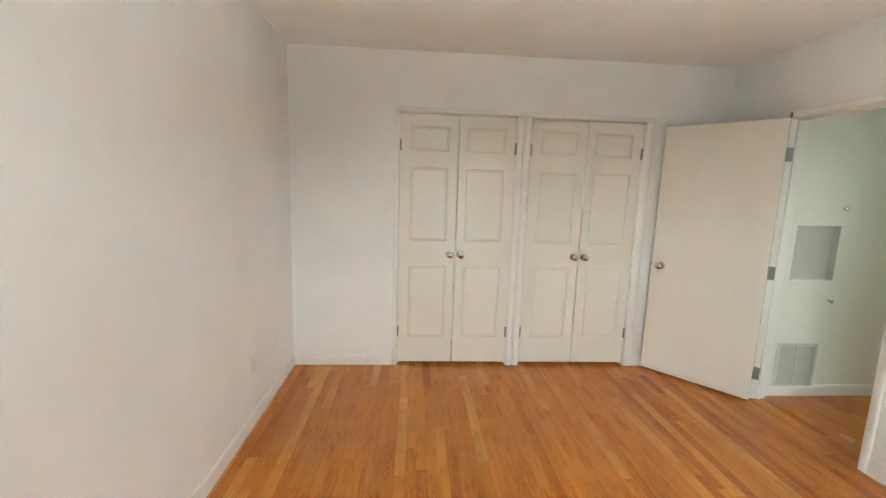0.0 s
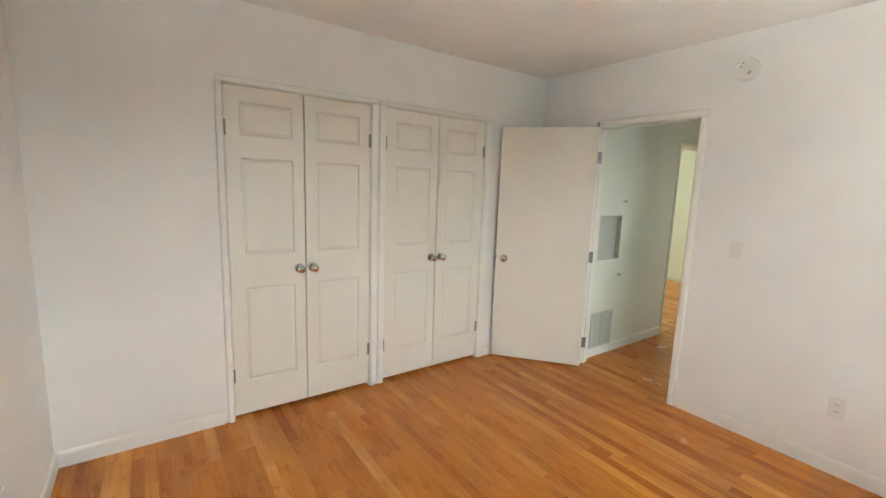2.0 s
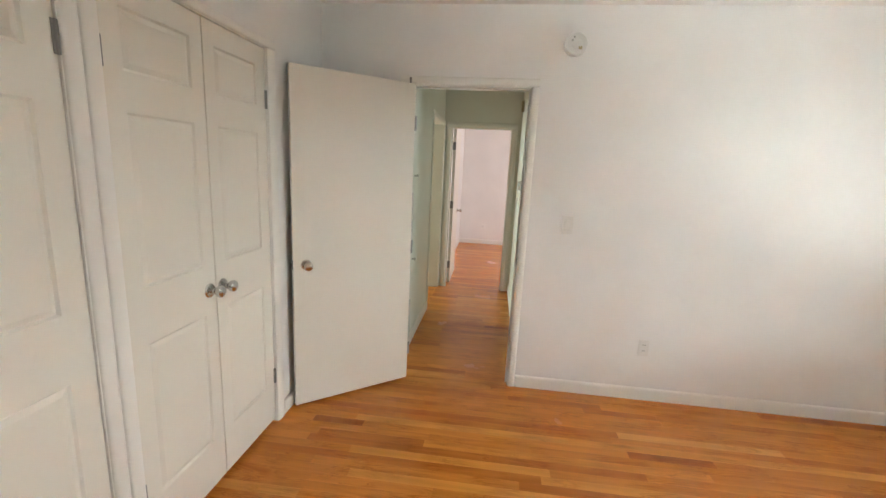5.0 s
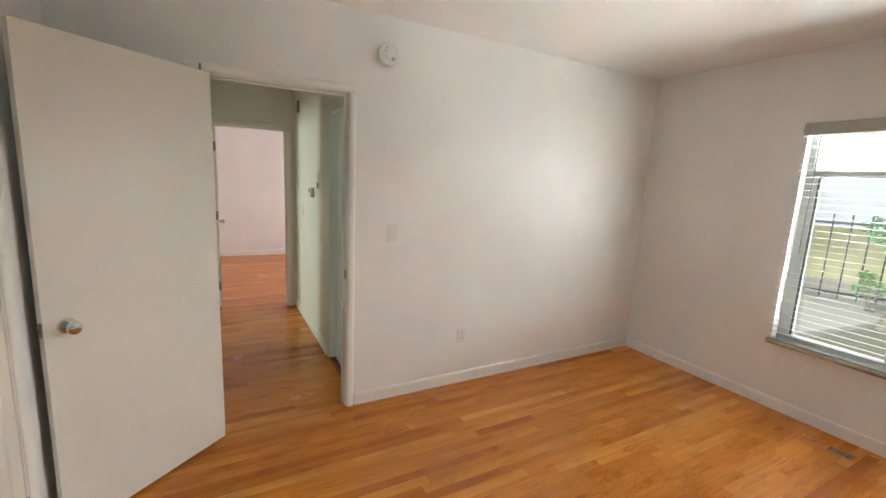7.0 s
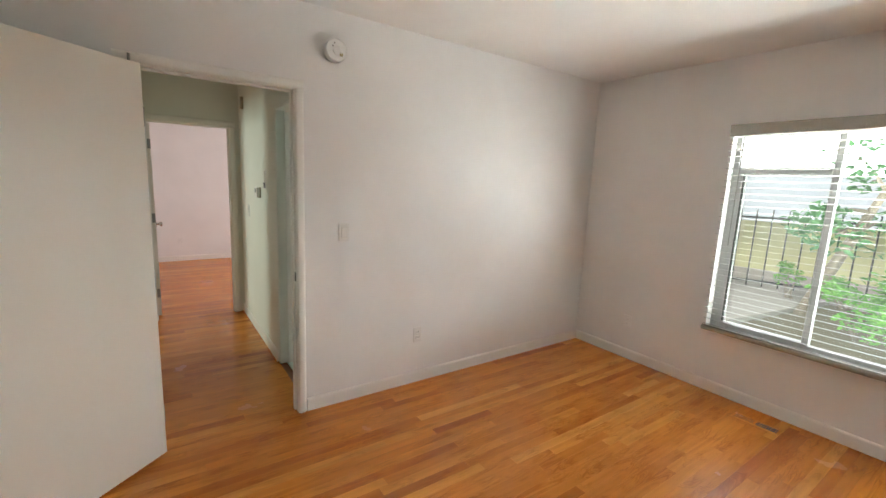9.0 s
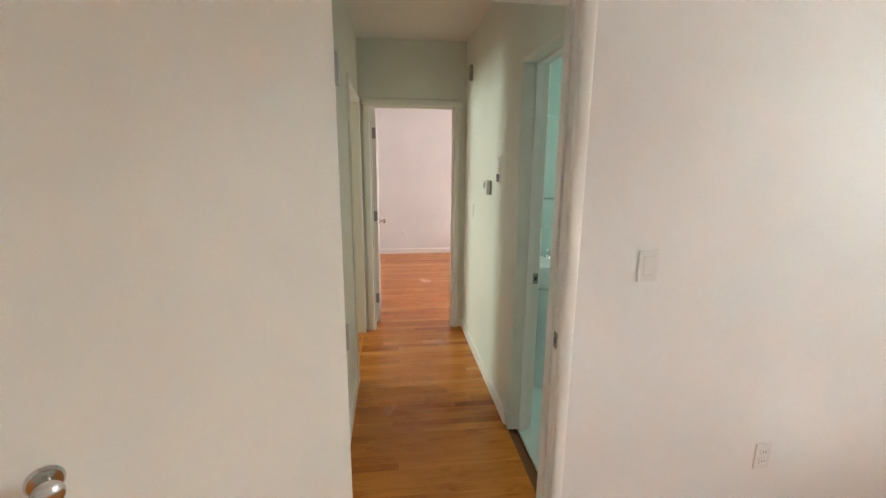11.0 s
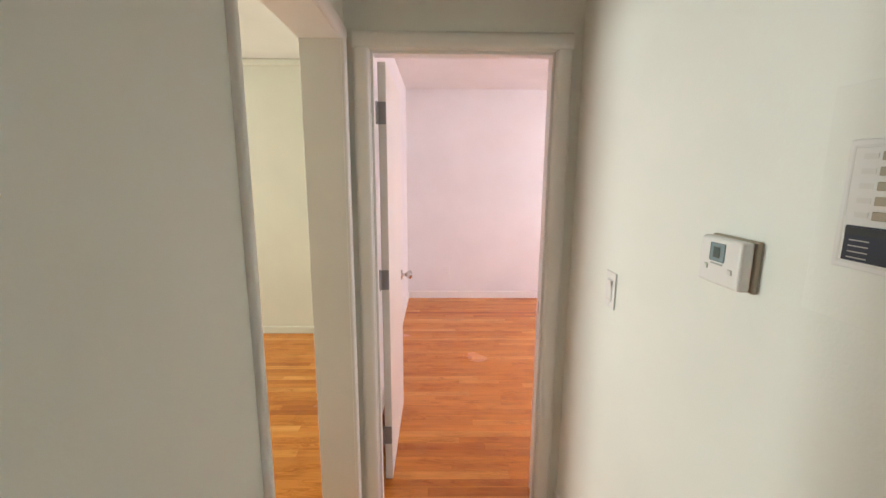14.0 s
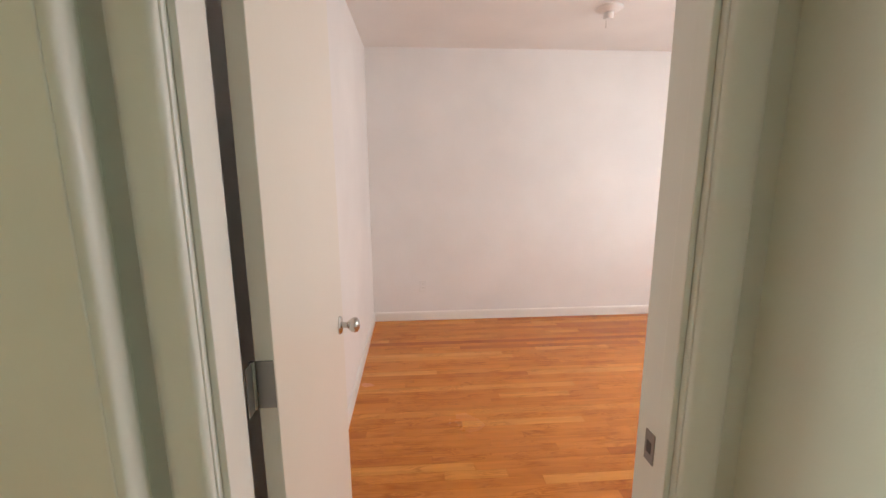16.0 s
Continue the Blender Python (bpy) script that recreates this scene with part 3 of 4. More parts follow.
def closet_leaf(x0, x1, knob_right):
    """One leaf of a closet pair, three raised panels, ball knob, two hinges."""
    w, h = x1 - x0, CLOSET_Z - 0.029
    d = thing("closet_door", pose(x0, NY + 0.006, 0.025), "closed cream three-panel closet door with nickel knob", "door", "closet doors")
    m0, m1 = (0.078, w - 0.066) if knob_right else (0.066, w - 0.078)
    part("panel", bm_panel_door(w, h, 0.035, [(m0, m1, 0.215, 0.815), (m0, m1, 1.02, 1.60), (m0, m1, 1.725, 1.915)]), DOOR, d)
    knob(d, pose(w - 0.040 if knob_right else 0.040, 0, 0.915, 90, 0, 0))
    for z in (0.265, 1.765):
        hg = hinge(d, pose(0.0 if knob_right else w, -0.004, z), 0.088, 0.012)
    return d


for a, b in CLOSETS:
    mid = (a + b) / 2
    closet_leaf(a + 0.003, mid - 0.0035, True)
    closet_leaf(mid + 0.0035, b - 0.003, False)


def flush_door(m, w, h, label, hinge_side, hinge_z):
    """Flush slab; hinge edge at x=0, runs to x=w, faces at y=0 and y=-0.035."""
    d = thing("flush_door", m, label, "door")
    part("slab", bm_box(0, w, -0.035, 0, 0, h, 0.002), DOOR, d)
    knob(d, pose(w - 0.073, 0, 0.885, -90, 0, 0))
    knob(d, pose(w - 0.073, -0.035, 0.885, 90, 0, 0))
    lp = part("latch_plate", bm_box(w, w + 0.0015, -0.030, -0.005, 0.857, 0.913, 0.0005), STEEL, d, "dull steel latch plate")
    part("latch", bm_box(w + 0.0015, w + 0.010, -0.024, -0.011, 0.874, 0.896, 0.003), STEEL, lp)
    for z in hinge_z:
        hp = part("hinge", bm_box(-0.0025, 0.0, -0.033, -0.002, z - 0.046, z + 0.046, 0.0008), STEEL, d, "dull steel butt hinge")
        part("hinge_pin", bm_lathe([(0.005, z - 0.046), (0.006, z - 0.042), (0.006, z + 0.042), (0.005, z + 0.046)], 12, "z", (-0.004, hinge_side, 0)), STEEL, hp, "", True)
        part("hinge_leaf", bm_box(-0.036, -0.006, hinge_side - 0.0015, hinge_side, z - 0.046, z + 0.046, 0.0005), STEEL, hp)
    return d


ANG = math.degrees(math.atan2(3.658 - 3.071, 2.090 - 2.585))
flush_door(pose(2.585, 3.071, 0.018, 0, 0, ANG), 0.766, 1.984, "open cream flush bedroom door leaning towards the closet", -0.039, (0.20, 0.94, 1.75))
flush_door(pose(5.178, 3.080, 0.012, 0, 0, 0.3), 0.715, 1.950, "cream flush door standing open in the far bedroom", 0.004, (0.24, 1.018, 1.745))

# ---- window with blind ----
def window_unit():
    x0, x1, z0, z1 = WIN
    w = thing("window_1", pose(0, 0, 0), "aluminium window with an insect screen and tinted, dimming panes", "window", "", "structure")
    ya, yb = SY - 0.115, SY - 0.070
    part("window_frame", bm_box(x0, x0 + 0.035, ya, yb, z0, z1, 0.003), ALUM, w)
    part("window_frame", bm_box(x1 - 0.035, x1, ya, yb, z0, z1, 0.003), ALUM, w)
    part("window_frame", bm_box(x0 + 0.035, x1 - 0.035, ya, yb, z0, z0 + 0.035, 0.003), ALUM, w)
    part("window_frame", bm_box(x0 + 0.035, x1 - 0.035, ya, yb, z1 - 0.035, z1, 0.003), ALUM, w)
    part("mullion", bm_box(0.872, 0.910, ya - 0.005, yb + 0.005, z0 + 0.035, z1 - 0.035, 0.004), ALUM, w)
    s = part("sash", bm_box(0.910, x1 - 0.035, ya + 0.005, yb + 0.010, 1.668, 1.716, 0.004), ALUM, w)
    part("sash_rail", bm_box(x1 - 0.072, x1 - 0.035, ya + 0.008, yb + 0.006, z0 + 0.035, 1.668, 0.003), ALUM, s)
    part("sash_rail", bm_box(0.910, x1 - 0.072, ya + 0.008, yb + 0.006, z0 + 0.035, z0 + 0.055, 0.003), ALUM, s)
    part("screen_frame", bm_box(x1 - 0.088, x1 - 0.072, ya + 0.010, yb, z0 + 0.055, 1.668, 0.002), SCREEN, s, "dark insect screen frame")
    part("screen_frame", bm_box(0.910, x1 - 0.088, ya + 0.010, yb, 1.652, 1.668, 0.002), SCREEN, s, "dark insect screen frame")
    for a, b, c, d in ((x0 + 0.035, 0.872, z0 + 0.035, z1 - 0.035), (0.910, x1 - 0.088, z0 + 0.055, 1.652), (0.910, x1 - 0.035, 1.716, z1 - 0.035)):
        p = part("pane", bm_box(a, b, ya + 0.020, ya + 0.024, c, d), GLASS, w, "glass pane tinted to dim the view outside")
        # no shadow, so the outside lamps pass the tint at full strength
        p.visible_shadow = False
    part("window_sill", bm_box(x0 - 0.01, x1 + 0.01, SY - 0.07, SY + 0.008, z0 - 0.022, z0, 0.004), TRIM, w)
    return w


window_unit()


def blind():
    x0, x1, z0, z1 = WIN[0] - 0.005, WIN[1] + 0.005, 0.512, 1.985
    b = thing("window_blind", pose(0, SY + 0.034, 0), "open horizontal slat blind on the bedroom window, darkened against the outside lamps", "blind")
    part("headrail", bm_box(x0, x1, -0.033, 0.028, 1.925, 2.005, 0.006), RAIL, b, "beige headrail with valance")
    part("bottom_rail", bm_lathe([(0.012, x0 - 0.01), (0.020, x0 - 0.006), (0.020, x1 + 0.006), (0.012, x1 + 0.01)], 20, "x", (0, 0, 0.500)), RAIL, b, "rounded metallic bottom rail", True)
    n = 33
    base = None
    for k in range(n):
        z = 0.530 + k * (1.915 - 0.530) / (n - 1)
        if base is None:
            bm = bmesh.new()
            rows = []
            for y, h in ((-0.015, 0.0), (-0.008, 0.0010), (0.0, 0.0014), (0.008, 0.0010), (0.015, 0.0)):
                rows.append([bm.verts.new((x, y, h + dz)) for x, dz in ((x0, 0), (x1, 0), (x1, 0.0006), (x0, 0.0006))])
            for p, q in zip(rows, rows[1:]):
                for i in range(4):
                    bm.faces.new((p[i], p[(i + 1) % 4], q[(i + 1) % 4], q[i]))
            bm.faces.new(rows[0])
            bm.faces.new(rows[-1])
            bmesh.ops.recalc_face_normals(bm, faces=bm.faces)
            ob = part("slat", bm, SLAT, b)
            base = ob.data
        else:
            ob = new("slat", base)
            ob.parent = b
        ob.matrix_basis = pose(0, 0, z, 6)
    for x in (x0 + 0.16, (x0 + x1) / 2, x1 - 0.16):
        for y in (-0.016, 0.016):
            part("ladder_cord", bm_tube([(x, y, 0.50), (x, y, 1.93)], 0.0011, 6), SLAT, b)
    part("tilt_wand", bm_tube([(x1 - 0.10, 0.034, 1.92), (x1 - 0.10, 0.036, 1.15)], 0.004, 8), SLAT, b)
    return b


blind()


# ---- garden outside the window ----
GZ = -0.30
solid("ground", bm_box(-300, 300, -300, 300, GZ - 0.5, GZ), CONCRETE, "pale concrete yard and ground", "ground")
solid("planting_bed", bm_box(-4.5, 2.3, -6.2, -2.6, GZ - 0.02, GZ + 0.05, 0.02), SOIL, "dark garden soil bed", "ground")
kerb = tagged(new("garden_kerb", mesh_of("garden_kerb", bm_box(-0.06, 0.06, -1.9, 1.9, 0, 0.13, 0.012), CONCRETE)), "low concrete kerb beside the planting bed", "kerb")
kerb.matrix_world = pose(2.22, -4.7, GZ, 0, 0, -8)


def iron_fence():
    f = thing("iron_fence", pose(3.68, -6.55, GZ, 0, 0, 23.5 + 180), "black iron picket fence behind the garden", "fence")
    part("rail", bm_box(-2.5, 9, -0.018, 0.018, 0.10, 0.14, 0.003), IRON, f)
    part("rail", bm_box(-2.5, 9, -0.018, 0.018, 1.36, 1.40, 0.003), IRON, f)
    me = None
    for k in range(46):
        x = -2.4 + k * 0.25
        bm = bm_box(-0.012, 0.012, -0.012, 0.012, 0.0, 1.52, 0.002)
        if me is None:
            ob = part("picket", bm, IRON, f)
            me = ob.data
        else:
            bm.free()
            ob = new("picket", me)
            ob.parent = f
        ob.location = (x, 0, 0.02)
    for x in (-0.05, 2.7, 5.45):
        part("post", bm_box(x - 0.03, x + 0.03, -0.03, 0.03, -0.02, 1.58, 0.004), IRON, f)
    return f


iron_fence()


def neighbour_house():
    h = thing("neighbour_house", pose(1.0, -9.6, GZ, 0, 0, 8), "olive stucco house with a pale blue roof", "house")
    part("wall", bm_wall("y", -6.0, 0.0, -9, 9, 0, 1.32), STUCCO, h)
    bm = bmesh.new()
    prof = [(0.45, 1.20), (0.45, 1.32), (-3.4, 2.40), (-7.0, 1.32), (-7.0, 1.20)]
    ends = [[bm.verts.new((x, y, z)) for y, z in prof] for x in (-9.4, 9.4)]
    for k in range(5):
        bm.faces.new((ends[0][k], ends[0][(k + 1) % 5], ends[1][(k + 1) % 5], ends[1][k]))
    bm.faces.new(ends[0])
    bm.faces.new(ends[1][::-1])
    bmesh.ops.recalc_face_normals(bm, faces=bm.faces)
    part("roof", bm, ROOFING, h)
    return h


neighbour_house()


def leaf_cloud(rng, blobs, count, size):
    """Many small folded leaves scattered through uneven clumps."""
    bm = bmesh.new()
    for _ in range(count):
        c, r = rng.choice(blobs)
        d = Vector((rng.gauss(0, 1), rng.gauss(0, 1), rng.gauss(0, 1))).normalized() * r * rng.uniform(0.35, 1.0) ** 0.6
        p = Vector(c) + Vector((d.x, d.y, d.z * 0.8))
        s = size * rng.uniform(0.6, 1.3)
        q = Euler((rng.uniform(-0.9, 0.9), rng.uniform(-0.9, 0.9), rng.uniform(0, 6.3))).to_matrix()
        shape = ((0, -1, 0), (0.42, -0.2, 0.12), (0.36, 0.45, 0.08), (0, 1.05, -0.15), (-0.36, 0.45, 0.08), (-0.42, -0.2, 0.12))
        v = [bm.verts.new(p + q @ (Vector(k) * s)) for k in shape]
        mid = bm.verts.new(p + q @ Vector((0, 0.1 * s, -0.05 * s)))
        for k in range(6):
            bm.faces.new((v[k], v[(k + 1) % 6], mid))
    return bm


def shrub(x, y, r, high, seed, count, size=0.045):
    rng = random.Random(seed)
    s = thing("shrub", pose(x, y, GZ + 0.04), "leafy bright green shrub in the planting bed", "shrub", "shrubs")
    blobs = []
    for k in range(7):
        a, rad = rng.uniform(0, 6.28), r * rng.uniform(0.2, 0.8)
        top = (rad * math.cos(a), rad * math.sin(a), high * rng.uniform(0.35, 1.0))
        blobs.append((top, r * rng.uniform(0.25, 0.5)))
        part("stem", bm_tube([(0.02 * k - 0.06, 0, -0.05), (top[0] * 0.5, top[1] * 0.5, top[2] * 0.5), top], [0.012, 0.009, 0.004], 6), BARK, s)
    tagged(part("leaves", leaf_cloud(rng, blobs, count, size), LEAF, s), kind="stuff")
    return s


def tree(x, y, lean, high, seed, count):
    rng = random.Random(seed)
    t = thing("tree", pose(x, y, GZ), "slender leaning garden tree with thin foliage", "tree", "garden trees")
    top = Vector((lean, 0.1, high))
    part("trunk", bm_tube([(0, 0, -0.05), tuple(top * 0.35), tuple(top * 0.7), tuple(top)], [0.10, 0.075, 0.055, 0.035], 10), BARK, t, smooth=True)
    blobs = []
    for k in range(9):
        h = rng.uniform(0.55, 1.0)
        a = rng.uniform(0, 6.28)
        end = top * h + Vector((math.cos(a), math.sin(a) * 0.7, rng.uniform(-0.1, 0.5))) * rng.uniform(0.4, 0.9)
        part("limb", bm_tube([tuple(top * h), tuple((top * h + end) / 2 + Vector((0, 0, 0.06))), tuple(end)], [0.03, 0.018, 0.006], 6), BARK, t)
        blobs.append((tuple(end), rng.uniform(0.22, 0.42)))
    tagged(part("crown", leaf_cloud(rng, blobs, count, 0.070), TREELEAF, t), kind="stuff")
    return t


shrub(1.20, -4.1, 0.50, 0.80, 11, 420)
shrub(0.55, -3.6, 0.55, 0.80, 12, 520)
shrub(0.10, -3.7, 0.50, 0.75, 13, 480)
shrub(1.75, -5.9, 0.40, 0.50, 14, 240)
shrub(2.55, -6.3, 0.40, 0.55, 15, 240)
shrub(0.70, -5.4, 0.55, 0.75, 16, 360)
shrub(-0.60, -3.6, 0.60, 1.10, 17, 480)
tree(2.05, -5.0, -0.75, 2.15, 21, 520)
shrub(1.05, -4.9, 0.50, 0.80, 18, 380, 0.06)


# ---- wall fittings ----
def outlet(m, label="white double power outlet on the wall", mat=PLATE):
    """Wall plate facing -y before m, centre at the origin."""
    o = thing("power_outlet", m, label, "outlet", "power outlets")
    part("cover_plate", bm_box(-0.035, 0.035, -0.006, 0, -0.057, 0.057, 0.003), mat, o)
    for z in (-0.020, 0.020):
        s = part("socket", bm_box(-0.017, 0.017, -0.0085, -0.0055, z - 0.014, z + 0.014, 0.003), mat, o)
        for x in (-0.006, 0.006):
            part("slot", bm_box(x - 0.0012, x + 0.0012, -0.0092, -0.0080, z - 0.003, z + 0.006), BLACK if mat is PLATE else GREYPLASTIC, s)
    return o


def switch(m, label):
    o = thing("light_switch", m, label, "light switch", "light switches")
    part("cover_plate", bm_box(-0.036, 0.036, -0.006, 0, -0.058, 0.058, 0.003), PLATE, o)
    part("surround", bm_box(-0.019, 0.019, -0.0075, -0.0055, -0.035, 0.035, 0.0015), SWITCHGAP, o)
    r = part("rocker", bm_box(-0.0165, 0.0165, -0.0095, -0.006, -0.033, 0.033, 0.0015), PLATE, o)
    r.rotation_euler = (radians(4), 0, 0)
    for z in (-0.047, 0.047):
        part("screw", bm_lathe([(0.003, 0), (0.003, -0.0008)], 10, "y", (0, -0.006, z)), PLATE, o)
    return o


outlet(pose(EX, 1.475, 0.375, 0, 0, -90))
outlet(pose(2.112, SY, 0.339, 0, 0, 180), "painted-over power outlet low on the window wall", WALL)
outlet(pose(WX, 2.86, 0.375, 0, 0, 90), "white power outlet low on the plain wall")
outlet(pose(FX, 2.715, 0.335, 0, 0, -90), "painted-over power outlet in the far bedroom", WALL)
outlet(pose(LX, 4.69, 0.345, 0, 0, -90), "blank cream wall plate in the living room", CREAM)
outlet(pose(LX, 6.11, 0.345, 0, 0, -90), "white power outlet in the living room")
switch(pose(EX, 2.055, 1.170, 0, 0, -90), "white rocker light switch beside the bedroom doorway")
switch(pose(4.603, HY0, 1.150, 0, 0, 180), "white rocker light switch on the hall wall")


def smoke_detector():
    d = thing("smoke_detector", pose(EX, 2.120, 2.255, 0, -90, 0), "round white smoke alarm base without its cover", "smoke alarm")
    part("base_plate", bm_lathe([(0.064, 0), (0.066, 0.004), (0.066, 0.040), (0.063, 0.046), (0.056, 0.047), (0.054, 0.044), (0.001, 0.044)], 40), WHITE, d, "round white base plate", True)
    part("mount_bracket", bm_lathe([(0.030, 0.044), (0.030, 0.049), (0.026, 0.051), (0.001, 0.051)], 28, "z", (-0.006, -0.006, 0)), WHITE, d, "", True)
    part("connector", bm_box(-0.034, -0.016, -0.034, -0.014, 0.046, 0.056, 0.003), YELLOW, d, "yellowed plug connector")
    part("wire", bm_tube([(-0.024, -0.022, 0.055), (-0.010, -0.012, 0.060), (0.008, -0.016, 0.055), (0.014, 0.004, 0.048)], 0.0016, 8), WHITE, d)
    for x, y in ((0.036, 0.014), (0.018, 0.024)):
        part("screw_hole", bm_lathe([(0.0055, 0.0435), (0.0055, 0.0455)], 12, "z", (x, y, 0)), GREYPLASTIC, d)
    return d


smoke_detector()


def thermostat():
    t = thing("thermostat", pose(4.078, HY0, 1.352, 0, 0, 180), "white wall thermostat with a small grey display", "thermostat")
    part("back_plate", bm_box(-0.060, 0.060, -0.010, 0, -0.046, 0.046, 0.003), TAUPE, t, "taupe back plate")
    part("body", bm_box(-0.056, 0.056, -0.034, -0.010, -0.044, 0.044, 0.006, 3), PLATE, t)
    d = part("display", bm_box(-0.024, 0.016, -0.0355, -0.0335, 0.000, 0.034, 0.002), LCD, t, "grey liquid crystal display")
    part("digits", bm_box(-0.014, 0.004, -0.0362, -0.0352, 0.007, 0.027), LCDDARK, d)
    part("label_bar", bm_box(-0.020, 0.012, -0.0350, -0.0335, -0.006, -0.003), GREYPLASTIC, t)
    for x in (-0.033, 0.033):
        part("button", bm_box(x - 0.006, x + 0.006, -0.0365, -0.0335, -0.018, -0.008, 0.002), SWITCHGAP, t)
    return t


thermostat()


def keypad():
    k = thing("alarm_keypad", pose(3.842, HY0, 1.474, 0, 0, 180), "white wall keypad with taupe keys and a dark lower panel", "keypad")
    part("wall_plate", bm_box(-0.088, 0.095, -0.0012, 0, -0.160, 0.155, 0.0005), HALL, k, "painted-over wall plate")
    part("housing", bm_box(-0.052, 0.050, -0.0042, -0.001, -0.086, 0.082, 0.0018, 3), PLATE, k)
    # four raised grey bars draw the shade of the slit round the face
    for a, b, c, d in ((-0.0445, -0.0415, -0.079, 0.075), (0.0395, 0.0425, -0.079, 0.075), (-0.0415, 0.0395, -0.079, -0.0765), (-0.0415, 0.0395, 0.0725, 0.075)):
        part("groove_shade", bm_box(a, b, -0.0052, -0.0040, c, d), SWITCHGAP, k, "grey bars standing in for shade round the face")
    part("face", bm_box(-0.0405, 0.0385, -0.0062, -0.0040, -0.0755, 0.0715, 0.0008), PLATE, k)
    for i in range(5):
        z = 0.060 - i * 0.0185
        key = part("key", bm_box(-0.004, 0.020, -0.0085, -0.006, z - 0.0055, z + 0.0055, 0.001), TAUPE, k)
        part("label_bar", bm_box(-0.028, -0.010, -0.0068, -0.0060, z - 0.0035, z + 0.0035), SWITCHGAP, key)
    lower = part("lower_panel", bm_box(-0.034, 0.028, -0.0090, -0.006, -0.074, -0.028, 0.001), NAVY, k, "dark navy lower panel")
    part("lower_band", bm_box(-0.033, 0.027, -0.0098, -0.0088, -0.040, -0.030), BLACK, lower)
    for i in range(4):
        part("mark", bm_box(-0.026, 0.000, -0.0096, -0.0088, -0.070 + i * 0.0075, -0.0685 + i * 0.0075), GREYPLASTIC, lower)
    return k


keypad()
chime = thing("door_chime", pose(4.745, HY0, 2.190, 0, 0, 180), "small taupe sensor box high on the hall wall", "sensor")
part("body", bm_box(-0.020, 0.020, -0.026, 0, -0.058, 0.058, 0.005, 3), TAUPE, chime)
part("grille", bm_box(-0.012, 0.012, -0.028, -0.0255, -0.045, 0.010, 0.001), GREYPLASTIC, chime)


# ---- built-in hall cabinet ----
def small_knob(parent, m):
    k = part("knob", bm_lathe([(0.009, 0), (0.009, 0.003), (0.0055, 0.006), (0.0055, 0.016), (0.013, 0.021), (0.0145, 0.027), (0.010, 0.031), (0.002, 0.032)], 20), NICKEL, parent, "small nickel knob", True)
    k.matrix_basis = m
    return k


def hall_cabinet():
    c = thing("wall_cabinet", pose(0, HY1, 0), "built-in white hall cabinet with open niche", "cabinet")
    a, b, d = 2.867, 3.187, 0.046
    # back, sides and top carry the recess's shade in their colour
    part("niche_back", bm_box(a, b, d, d + 0.012, 0.897, 1.287), NICHE_SHADED, c)
    part("niche_side", bm_box(a - 0.0075, a, 0.001, d + 0.012, 0.8855, 1.2985), NICHE_SHADED, c)
    part("niche_side", bm_box(b, b + 0.0075, 0.001, d + 0.012, 0.8855, 1.2985), NICHE_SHADED, c)
    part("niche_shelf", bm_box(a, b, -0.005, d, 0.8855, 0.897, 0.0015), TRIM, c)
    part("niche_top", bm_box(a, b, 0.001, d, 1.287, 1.2985), NICHE_SHADED, c)
    up = part("door", bm_box(2.768, 3.245, -0.006, -0.001, 1.292, 2.190, 0.0015), HALL, c, "flush painted upper door")
    small_knob(up, pose(3.180, -0.006, 1.420, 90))
    lo = part("door", bm_box(2.790, 3.245, -0.006, -0.001, 0.450, 0.876, 0.0015), HALL, c, "flush painted lower door")
    small_knob(lo, pose(3.185, -0.006, 0.745, 90))
    return c


hall_cabinet()


def return_grille():
    g = thing("air_grille", pose(2.845, HY1, 0.060), "white louvred return air grille near the floor", "air grille")
    w, h = 0.322, 0.350
    part("frame", bm_box(0, 0.022, -0.010, 0, 0, h, 0.002), GRILLE, g)
    part("frame", bm_box(w - 0.022, w, -0.010, 0, 0, h, 0.002), GRILLE, g)
    part("frame", bm_box(0.022, w - 0.022, -0.010, 0, 0, 0.022, 0.002), GRILLE, g)
    part("frame", bm_box(0.022, w - 0.022, -0.010, 0, h - 0.022, h, 0.002), GRILLE, g)
    part("bar", bm_box(w / 2 - 0.004, w / 2 + 0.004, -0.011, -0.001, 0.022, h - 0.022), GRILLE, g)
    part("backing", bm_box(0.020, w - 0.020, -0.0015, -0.0005, 0.020, h - 0.020), TAUPE, g)
    me = None
    for k in range(24):
        bm = bm_box(0.022, w - 0.022, -0.0055, 0.0055, -0.0007, 0.0007)
        if me is None:
            ob = part("slat", bm, GRILLE, g)
            me = ob.data
        else:
            bm.free()
            ob = new("slat", me)
            ob.parent = g
        ob.matrix_basis = pose(0, -0.006, 0.030 + k * 0.0127, 38)
    return g


return_grille()


